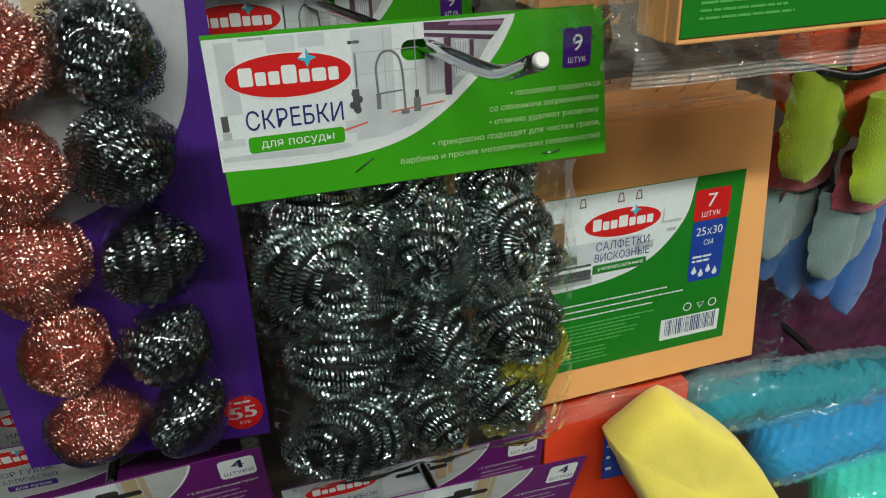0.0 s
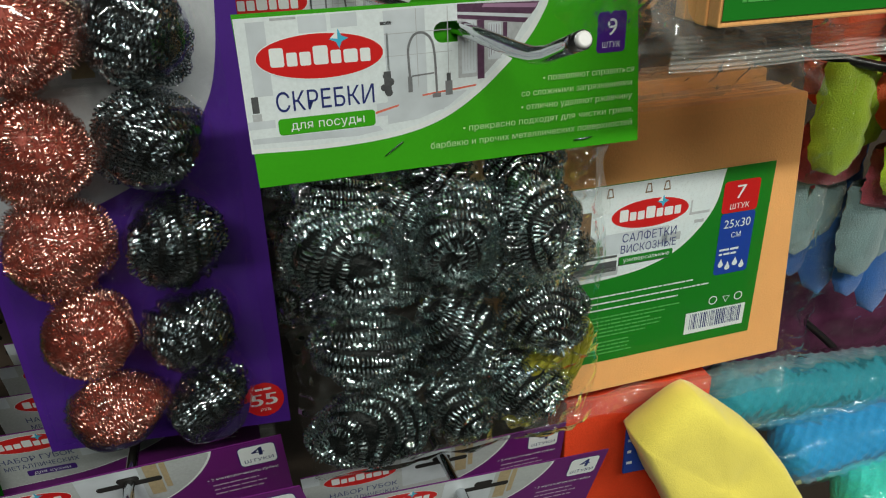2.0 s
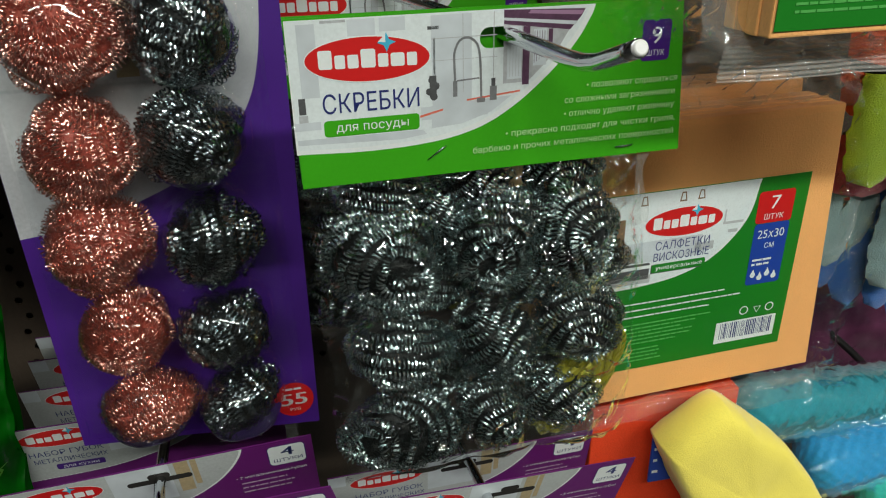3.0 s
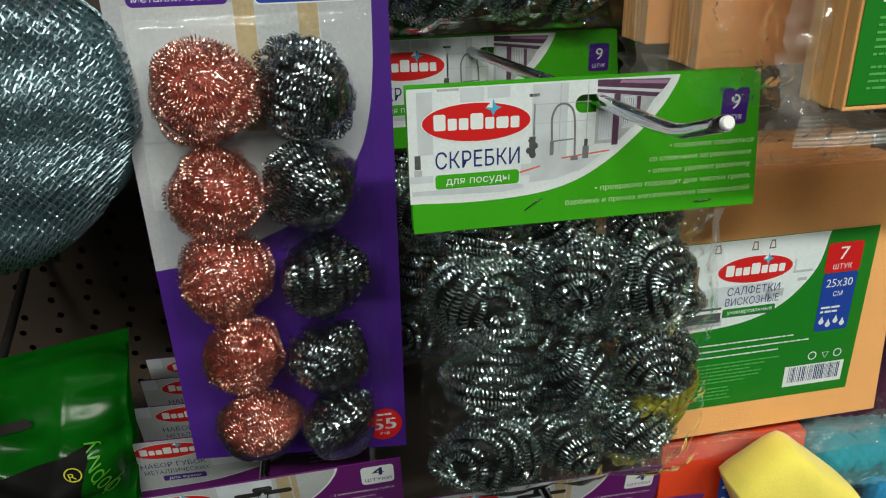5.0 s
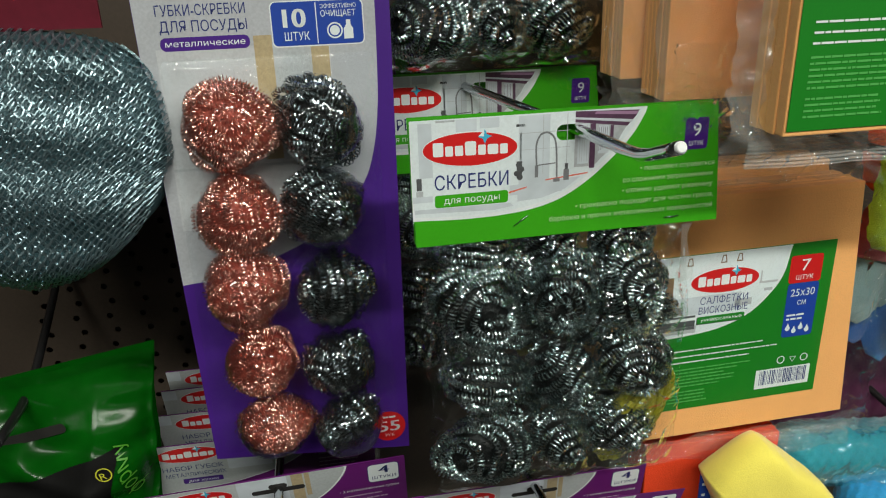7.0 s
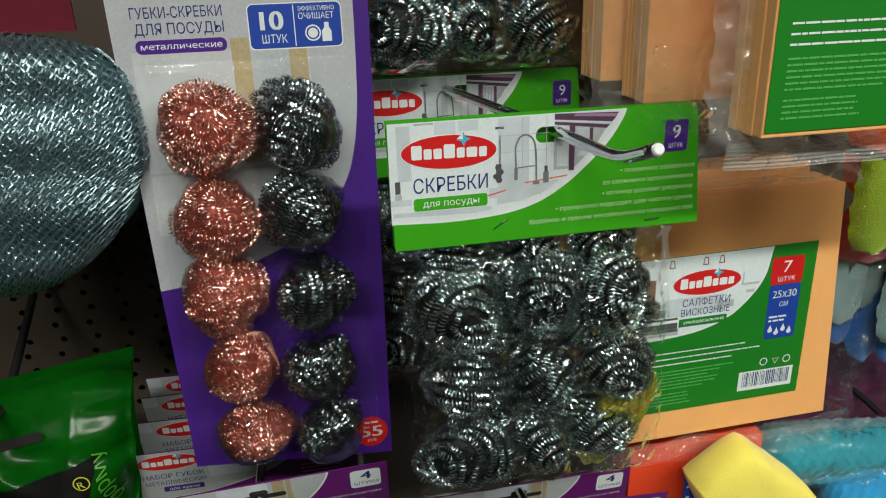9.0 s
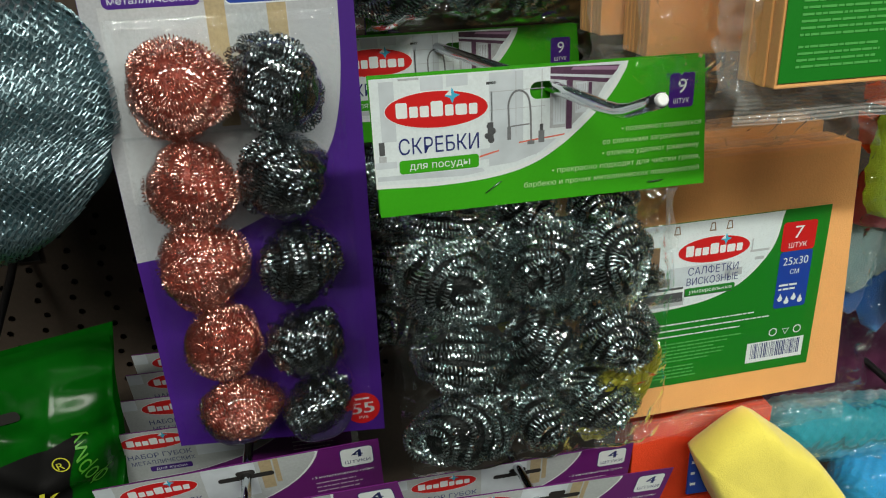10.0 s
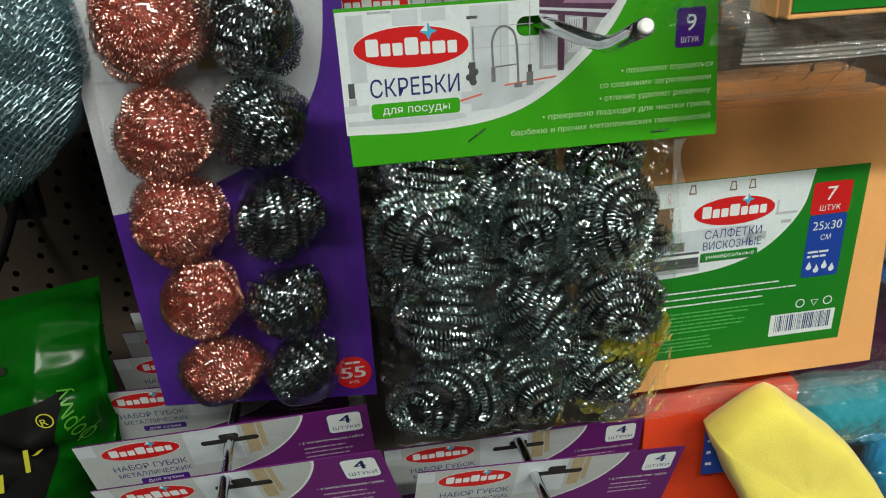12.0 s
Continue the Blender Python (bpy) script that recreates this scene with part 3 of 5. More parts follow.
    bit([(0.0760, 1.3566), (0.0975, 1.3550), (0.0985, 1.3566), (0.0770, 1.3578)], M_PINKINK, -0.0014)
    for i in range(5):
        rect(0.0788 + 0.0010 * i, 1.3380 + 0.0006 * i, 0.0790 + 0.0010 * i, 1.3500, M_PLUMWIN, -0.0014)
    for i in range(4):
        rect(0.0690 + 0.0012 * i, 1.3335, 0.0692 + 0.0012 * i, 1.3515, M_GREY, -0.0014)


def scourer_pack(m, label):
    root = thing("scourer_pack", m, label, "scouring pads", "packs of steel scourers")
    x, z = (lambda a: a - AX), (lambda b: b - AZ)
    hole = rounded(x(0.0572), z(1.3448), x(0.0800), z(1.3525), 0.0036)
    outline = [(x(-0.0128), z(1.2968)), (x(0.06), z(1.2968)), (x(0.1460), z(1.2966)), (x(0.1435), z(1.328)), (x(0.1405), z(1.3586)),
               (x(-0.0142), z(1.3597))]
    card = part("header_card", flat(outline, 0, M_GREEN, [hole], "header_card", 0.0006), None, root, "green and white printed header card")
    part("back_flap", flat(outline, 0.005, M_GREEN, (), "back_flap", 0.0006), None, root, "folded back of the card")
    kitchen_on_green(card, x, z)
    brand(x(0.0149), z(1.3441), 0.0232, 0.0084, -0.0016, card, -0.02)
    lettering("СКРЕБКИ", x(-0.0028), z(1.3251), 0.0362, 0.0073, -0.0016, M_NAVY, card)
    part("tag", flat(rounded(x(-0.0030), z(1.3163), x(0.0332), z(1.3225), 0.0014), -0.0016, M_GREEN, name="tag"), None, card)
    lettering("для посуды", x(0.0015), z(1.3180), 0.0275, 0.0034, -0.0018, M_WHITE, card)
    for words, a, b, w in (("• позволяют справиться", 0.1015, 1.3253, 0.0400), ("со сложными загрязнениями", 0.0925, 1.3198, 0.0485),
                           ("• отлично удаляют ржавчину", 0.0925, 1.3143, 0.0490),
                           ("• прекрасно подходят для чистки гриля,", 0.0680, 1.3085, 0.0745),
                           ("барбекю и прочих металлических поверхностей", 0.0545, 1.3028, 0.0880)):
        lettering(words, x(a), z(b + 0.0012), w, 0.0026, -0.0009, M_PALEGREEN, card)
    part("count_box", flat(rounded(x(0.1240), z(1.3352), x(0.1365), z(1.3512), 0.0016), -0.0009, M_PURPLE, name="count_box"), None, card)
    lettering("9", x(0.1283), z(1.3420), 0.0042, 0.0068, -0.0012, M_WHITE, card)
    lettering("ШТУК", x(0.1265), z(1.3372), 0.0078, 0.0023, -0.0012, M_WHITE, card)
    part("staple", tube([(x(0.036), -0.0008, z(1.3035)), (x(0.0415), -0.0012, z(1.3075)), (x(0.0435), -0.0008, z(1.3085))], 0.0003, 6), M_STEELB, card)
    part("staple", tube([(x(0.116), -0.0008, z(1.3005)), (x(0.121), -0.0012, z(1.3008)), (x(0.124), -0.0008, z(1.3010))], 0.0003, 6), M_STEELB, card)
    for i, (a, b, *_) in enumerate(BAG_SPOTS):
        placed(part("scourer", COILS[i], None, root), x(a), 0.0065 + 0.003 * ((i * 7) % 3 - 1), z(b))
    # more scourers added behind the nine, to close and darken the gaps
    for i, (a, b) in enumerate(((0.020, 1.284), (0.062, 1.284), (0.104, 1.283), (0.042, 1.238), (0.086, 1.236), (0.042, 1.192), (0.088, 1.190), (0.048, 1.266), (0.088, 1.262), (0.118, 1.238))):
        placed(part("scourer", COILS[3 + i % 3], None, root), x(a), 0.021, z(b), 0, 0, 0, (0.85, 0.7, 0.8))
    wire = part("yellow_insert", OLIVE_COIL, None, root, "yellow-green strip inside the bag")
    placed(wire, x(0.1130), 0.010, z(1.1760), 10, 28, 15, (0.85, 0.6, 1.45))

    def front(a, b):
        d = 0.0
        for sx, sz, rx, rz, _ in BAG_SPOTS:
            q = ((a - x(sx)) / (rx * 1.12)) ** 2 + ((b - z(sz)) / (rz * 1.12)) ** 2
            d = max(d, 0.0185 * math.sqrt(max(0.0, 1 - 0.8 * q)) if q < 1.2 else 0)
        fade = min(1.0, max(0.0, (z(1.2975) - b) / 0.019)) * min(1.0, max(0.0, (b - z(1.146)) / 0.012))
        side = min(1.0, (a - x(-0.012)) / 0.010, (x(0.136) - a) / 0.012)
        top = max(0.0, 1 - (z(1.2975) - b) / 0.05)
        r = (0.0030 + 0.012 * top) * nz3(a, 3.1, b, 48) + 0.0014 * nz3(a, 7.7, b, 140) + (0.0030 + 0.009 * top) * abs(nz3(a * 0.6 + b, 1.7, b - a, 48))
        wave = math.sin(2 * math.pi * (b / 0.0135 + 0.5 * a / 0.0135 * nz3(a, 9.1, b, 9) + 1.6 * nz3(a, 4.4, b, 30)))
        r += (0.0006 + 0.0022 * top) * wave * max(0.0, min(1.0, 0.45 + 1.6 * nz3(a, 6.3, b, 36)))
        return 0.0022 - (0.6 * max(0.011, d) + 0.006) * fade * max(0.0, side) ** 0.6 + r * fade

    def sides(b):
        t = (z(1.2972) - b) / 0.150
        return (x(-0.0112) + 0.004 * t * t + 0.0014 * math.sin(b * 130), x(0.1325) - 0.002 * t + 0.0014 * math.sin(b * 110 + 1))
    film = part("bag", sheet(0, 1, z(1.1475), z(1.2972), 110, 116, front, M_BAGFILM, "bag", True, sides), None, root, "clear crinkled plastic bag")
    film.visible_shadow = False
    back = part("bag_back", sheet(0, 1, z(1.1475), z(1.2972), 10, 10, lambda a, b: 0.024 - 0.02 * abs((b - z(1.22)) / 0.076) ** 3, M_FILM, "bag_back", True, sides), None, root)
    back.visible_shadow = False
    flap = part("bag_corner", sheet(x(0.122), x(0.139), z(1.262), z(1.300), 14, 20, lambda a, b: 0.0015 + 0.003 * nz3(a, 2.2, b, 90), M_FILMCRUMPLE,
                                    "bag_corner", True, lambda b: (x(0.128), x(0.1345) + 0.003 * math.sin(b * 150))), None, root)
    flap.visible_shadow = False
    top = part("bag_top", sheet(x(0.104), x(0.139), z(1.345), z(1.3655), 44, 26, lambda a, b: -0.0040 + 0.004 * nz3(a, 5.1, b, 95) - 0.005 * abs(nz3(a + 0.7 * b, 2.6, b, 70)) + 0.0012 * math.sin(2 * math.pi * ((b - 0.4 * a) / 0.007 + 1.5 * nz3(a, 3.3, b, 45))), M_BAGFILM,
                                "bag_top", True, lambda b: (x(0.106) + 0.004 * math.sin(b * 300), x(0.1405))), None, root, "loose end of the film over the card")
    top.visible_shadow = False
    return root


OLIVE_COIL = coil_ball("yellow_insert", (0.020, 0.010, 0.020), 0.0022, 0.0030, 0.0060, 0.0026, [M_OLIVE, M_OLIVE], 31)
pack_a = scourer_pack(pose(AX, 0.2929, AZ, 0, 0, 2.58), "clear bag of steel spiral scourers under a green header card")
pack_b = copy_thing(pack_a, pose(AX - 0.017, 0.4240, AZ + 0.0005, 0, 0, 2.58))
tagged(pack_b, "bag of steel scourers hanging further back on the hook")
pack_c = copy_thing(pack_a, pose(AX - 0.012, 0.402, AZ + 0.2175, 0, 0, 0))
tagged(pack_c, "bag of steel scourers hanging in the row above")
for ob in list(pack_c.children):
    if ob.name.startswith("yellow_insert"):
        bpy.data.objects.remove(ob)


# ---- blister card with ten scourers ----
BX, BZ, BY = -0.139, 1.142, 0.3575
COPPER_SPOTS = [(-0.1008, 1.3490, 0.0220, 0.0222), (-0.1032, 1.3015, 0.0202, 0.0208), (-0.1040, 1.2580, 0.0202, 0.0195), (-0.1005, 1.2145, 0.0178, 0.0172), (-0.0970, 1.1745, 0.0205, 0.0140)]
STEEL_SPOTS = [(-0.0558, 1.3475, 0.0206, 0.0218), (-0.0567, 1.3005, 0.0212, 0.0194), (-0.0565, 1.2545, 0.0185, 0.0195), (-0.0560, 1.2085, 0.0195, 0.0165), (-0.0545, 1.1680, 0.0165, 0.0160)]
COPPERS = [coil_ball("copper_scourer", (rx * 1.05, 0.0180, rz * 1.08), 0.0015, 0.0017, 0.0046, 0.00045, [M_COPPER, M_COPGAP_SHADE], 51 + i, (25 * i - 40, 30 * i, 70 * i), 9, (1.0, 0.97, 0.95), 0.97, 0.11, 1.2, 0.07, 0.95)
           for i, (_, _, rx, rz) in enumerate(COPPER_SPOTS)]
BLACKS = [coil_ball("steel_scourer", (rx * 1.05, 0.0178, rz * 1.08), 0.0019, 0.0021, 0.0052, 0.0009, [M_STEELB, M_GAP_SHADE], 61 + i, (60 - 35 * i, 40 - 25 * i, 50 * i), 8, (1.0, 0.94), 0.97, 0.11, 0.5, 0.06, 0.86)
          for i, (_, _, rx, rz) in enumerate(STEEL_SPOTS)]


def blister_card():
    root = thing("blister_pack", pose(BX, BY, BZ, -2.9, 0, 2.3), "purple and grey blister card with copper and black wire scourers", "scouring pads")
    x, z = (lambda a: a - BX), (lambda b: b - BZ)
    slot = rounded(x(-0.090), z(1.448), x(-0.062), z(1.455), 0.003)
    outline = [(x(-0.1358), z(1.1425)), (x(-0.0162), z(1.1330)), (x(-0.0125), z(1.40)), (x(-0.0120), z(1.470)), (x(-0.1455), z(1.470)), (x(-0.1440), z(1.40)), (x(-0.1400), z(1.26))]
    card = part("card", flat(outline, 0, M_PURPLE, [slot], "card", 0.0006), None, root, "purple printed card")
    curve = smooth_line([(-0.0205, 1.470), (-0.0205, 1.41), (-0.0212, 1.375), (-0.0223, 1.353), (-0.0255, 1.331), (-0.0315, 1.3125), (-0.044, 1.295),
                         (-0.064, 1.280), (-0.092, 1.268), (-0.115, 1.2610), (-0.1398, 1.2580)])
    part("picture", flat([(x(-0.1452), z(1.4698)), *[(x(a), z(b)) for a, b in curve], (x(-0.1438), z(1.40))][::-1], -0.0007, M_PHOTO_G, [slot], "picture"),
         None, card, "pale grey kitchen picture")

    def rect(a, b, c, d, mat, y=-0.0010):
        part("picture_detail", flat([(x(a), z(b)), (x(c), z(b)), (x(c), z(d)), (x(a), z(d))], y, mat, (), "picture_detail"), None, card)
    rect(-0.1352, 1.3250, -0.046, 1.3880, M_PHOTO_H)
    rect(-0.0855, 1.3270, -0.0760, 1.3930, M_TAN, -0.0012)
    rect(-0.0560, 1.3270, -0.0465, 1.3860, M_TAN, -0.0012)
    rect(-0.0760, 1.3350, -0.0560, 1.3860, M_GREY, -0.0011)
    rect(-0.1352, 1.3240, -0.0700, 1.3250, M_GREY, -0.0013)
    rect(-0.1352, 1.2900, -0.0600, 1.3235, M_PHOTO_H, -0.0011)
    lettering("ГУБКИ-СКРЕБКИ", x(-0.1330), z(1.4045), 0.0450, 0.0055, -0.0014, M_NAVY, card)
    lettering("ДЛЯ ПОСУДЫ", x(-0.1318), z(1.3965), 0.0440, 0.0056, -0.0014, M_NAVY, card)
    part("tag", flat(rounded(x(-0.1325), z(1.3870), x(-0.0872), z(1.3938), 0.003), -0.0014, M_PURPLE, name="tag"), None, card)
    lettering("металлические", x(-0.1300), z(1.3891), 0.0405, 0.0031, -0.0017, M_WHITE, card)
    part("count_rim", flat(rounded(x(-0.0757), z(1.3862), x(-0.0268), z(1.4095), 0.003), -0.0013, M_WHITE, name="count_rim"), None, card)
    part("count_box", flat(rounded(x(-0.0751), z(1.3868), x(-0.0274), z(1.4090), 0.0027), -0.0015, M_BLUE, name="count_box"), None, card)
    rect(-0.0521, 1.3875, -0.0516, 1.4083, M_WHITE, -0.0018)
    lettering("10", x(-0.0690), z(1.3962), 0.0112, 0.0098, -0.0018, M_WHITE, card, bold=0.05)
    lettering("ШТУК", x(-0.0690), z(1.3895), 0.0130, 0.0044, -0.0018, M_WHITE, card)
    lettering("ЭФФЕКТИВНО", x(-0.0495), z(1.4052), 0.0190, 0.0022, -0.0018, M_WHITE, card)
    lettering("ОЧИЩАЕТ", x(-0.0495), z(1.4010), 0.0185, 0.0032, -0.0018, M_WHITE, card)
    part("plate_sign", flat(oval(x(-0.0425), z(1.3938), 0.0042, 0.0042, 24), -0.0018, M_WHITE, [oval(x(-0.0425), z(1.3938), 0.0034, 0.0034, 20)], "plate_sign"), None, card)
    part("plate_sign", flat(oval(x(-0.0425), z(1.3938), 0.0026, 0.0026, 20), -0.0018, M_WHITE, name="plate_sign"), None, card)
    part("bottle_sign", flat([(x(a), z(b)) for a, b in ((-0.0378, 1.3892), (-0.0328, 1.3892), (-0.0328, 1.3945), (-0.0340, 1.3965), (-0.0340, 1.3990), (-0.0364, 1.3990),
                              (-0.0364, 1.3965), (-0.0378, 1.3945))], -0.0018, M_WHITE, name="bottle_sign"), None, card)
    part("price_spot", flat(oval(x(-0.0284), z(1.1496), 0.0105, 0.0105, 32), -0.0010, M_RED, name="price_spot"), None, card, "red price spot")
    lettering("55", x(-0.0352), z(1.1462), 0.0135, 0.0076, -0.0014, M_WHITE, card, bold=0.045)
    lettering("РУБ", x(-0.0310), z(1.1425), 0.0055, 0.0018, -0.0014, M_WHITE, card)
    bars(x(-0.0325), z(1.1555), 0.0085, 0.0013, -0.0014, M_WHITE, card, seed=4)
    balls = []
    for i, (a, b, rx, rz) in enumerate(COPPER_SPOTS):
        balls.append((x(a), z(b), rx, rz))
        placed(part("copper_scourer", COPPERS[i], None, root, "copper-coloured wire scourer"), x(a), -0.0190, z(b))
    for i, (a, b, rx, rz) in enumerate(STEEL_SPOTS):
        balls.append((x(a), z(b), rx, rz))
        placed(part("steel_scourer", BLACKS[i], None, root, "black steel wire scourer"), x(a), -0.0190, z(b))

    def dome(a, b):
        d = 0.0
        for bx, bz, rx, rz in balls:
            q = ((a - bx) / max(0.0225, rx + 0.0035)) ** 2 + ((b - bz) / max(0.0225, rz + 0.0035)) ** 2
            if q < 1:
                d = max(d, 0.0385 * (1 - q ** 1.6) ** 0.42)
        rim = min(1.0, (a - x(-0.133)) / 0.003, (x(-0.0235) - a) / 0.003, (b - z(1.1455)) / 0.003, (z(1.381) - b) / 0.003)
        return -0.0012 - max(d, 0.0022 * max(0.0, rim)) - 0.0004 * nz3(a, 1, b, 200) - 0.0022 * nz3(a, 4, b, 75) * min(1.0, d / 0.01)
    bl = part("blister", sheet(x(-0.134), x(-0.0225), z(1.1420), z(1.3820), 96, 190, dome, M_BLISTER, "blister"), None, root, "clear moulded blister")
    bl.visible_shadow = False
    return root


blister_card()


# ---- sponge sets: header cards with a plum end, hung one behind the other ----
def sponge_set(m, label):
    root = thing("sponge_set", m, label, "sponge set", "sponge sets under white and plum headers")
    slot = rounded(0.066, -0.0145, 0.098, -0.0105, 0.0018)
    slot2 = rounded(0.0765, -0.0110, 0.0875, -0.0065, 0.002)
    w, h = 0.160, 0.058
    card = part("header_card", flat([(0, -h), (w, -h), (w, 0), (0, 0)], 0, M_PLUM, (), "header_card", 0.0006), None, root, "white and plum printed header card")
    edge = smooth_line([(0.1235, 0.0), (0.1215, -0.006), (0.1160, -0.015), (0.107, -0.0245), (0.094, -0.033), (0.076, -0.040), (0.05, -0.046), (0.0, -0.049)])
    part("picture_rim", flat([(0.0, -0.0002), *[(a + 0.0012, b - 0.0004) for a, b in edge[:-1]], (0.0, -0.0498)][::-1], -0.0006, M_WHITE, (), "picture_rim"), None, card)
    # the grey of this picture carries the shade over the low cards
    part("picture", flat([(0.0002, -0.0003), (0.1222, -0.0003), *edge[2:]][::-1], -0.0008, M_PHOTO_SHADED, (), "picture"), None, card, "printed kitchen picture")

    def rect(a, b, c, d, mat, y=-0.0010):
        part("picture_detail", flat([(a, b), (c, b), (c, d), (a, d)], y, mat, (), "picture_detail"), None, card)
    rect(0.058, -0.030, 0.088, -0.0004, M_PHOTO)
    rect(0.0905, -0.026, 0.0975, -0.0004, M_TAN)
    rect(0.0985, -0.022, 0.1015, -0.0004, M_TAN)
    rect(0.102, -0.013, 0.114, -0.0125, M_GREY)
    rect(0.0, -0.0100, 0.010, -0.0006, M_PHOTO)
    # slots are not cut: flat near-black patches paint their shade
    part("slot", flat(slot, -0.0012, M_HOLE_SHADE, (), "slot"), None, card, "hanging slot drawn as a patch of dark shade")
    part("slot", flat(slot2, -0.0013, M_HOLE_SHADE, (), "slot"), None, card)
    brand(0.0335, -0.0103, 0.0215, 0.0076, -0.0014, card)
    lettering("НАБОР ГУБОК", 0.0145, -0.0262, 0.0405, 0.0046, -0.0014, M_NAVY, card)
    lettering("МЕТАЛЛИЧЕСКИХ", 0.0155, -0.0328, 0.0405, 0.0040, -0.0014, M_NAVY, card)
    part("tag", flat(rounded(0.0260, -0.0405, 0.0530, -0.0352, 0.0012), -0.0014, M_PURPLE, name="tag"), None, card)
    lettering("для кухни", 0.0295, -0.0392, 0.0200, 0.0029, -0.0017, M_WHITE, card)
    part("count_rim", flat(rounded(0.1365, -0.0205, 0.1560, -0.0035, 0.0028), -0.0010, M_NAVY, name="count_rim"), None, card)
    part("count_box", flat(rounded(0.1369, -0.0201, 0.1556, -0.0039, 0.0025), -0.0012, M_WHITE, name="count_box"), None, card)
    lettering("4", 0.1435, -0.0125, 0.0062, 0.0072, -0.0014, M_NAVY, card, bold=0.045)
    lettering("ШТУКИ", 0.1390, -0.0175, 0.0150, 0.0028, -0.0014, M_NAVY, card)
    lettering("• 2 металлические губки", 0.1180, -0.0265, 0.0370, 0.0022, -0.0010, M_WHITE, card)
    bars(0.1200, -0.0315, 0.034, 0.0011, -0.0010, M_PALEGREY, card, 3, 0.0040, 8)
    film = part("bag", sheet(0.004, 0.156, -0.165, -h + 0.002, 30, 24, lambda a, b: -0.008 * math.sin(math.pi * min(1, max(0, -(b + h) / 0.108))) * math.sin(math.pi * a / w) + 0.002 * nz3(a, 1, b, 60),
                                M_FILM, "bag"), None, root, "clear plastic bag")
    film.visible_shadow = False
    for a, b in ((0.042, -0.092), (0.116, -0.092), (0.042, -0.137), (0.116, -0.137)):
        placed(part("scourer", BLACKS[1], None, root), a, 0.012, b, 0, 30, 20, (1.3, 0.85, 1.05))
    return root


set_e = sponge_set(pose(-0.1815, 0.3345, 1.1370, 15, -2.4, 1.2), "sponge set with a white and plum header card")
for sx, sy, sz, tip, roll, yaw in ((-0.1710, 0.3190, 1.1195, 15, -9.4, -8.4), (-0.1975, 0.3990, 1.1275, 15, 0, 1), (-0.1888, 0.4310, 1.1320, 15, 0, 0),
                                   (-0.1886, 0.4560, 1.1370, 15, 0, 1), (-0.1890, 0.4790, 1.1400, 15, 0, 0), (-0.0156, 0.3550, 1.0965, 15, -1.8, 0),
                                   (0.0034, 0.3150, 1.1120, 15, 5.7, 6.1)):
    copy_thing(set_e, pose(sx, sy, sz, tip, roll, yaw))


# ---- viscose cloth packs ----
def cloth_stack(root, x0, x1, z0, z1, y0, y1, count, mat, lean=0.0, seed=0):
    """Folded cloths standing one behind the other; each is a soft-edged slab of its own."""
    rng = random.Random(seed)
    t = (y1 - y0) / count
    for i in range(count):
        a, b = rng.uniform(-0.0003, 0.0003), rng.uniform(-0.0004, 0.0004)
        bm = box(x0 + a, y0 + i * t, z0 + b * 0.5, x1 + a, y0 + (i + 0.995) * t, z1 + b, min(0.0007, t * 0.2), 2)
        for v in bm.verts:
            v.co.x -= lean * (v.co.z - z0)
            v.co.y += 0.0006 * abs(nz3(v.co.x, i * 3.3, v.co.z, 25)) + 0.0003
        part("cloth", bm, mat, root)


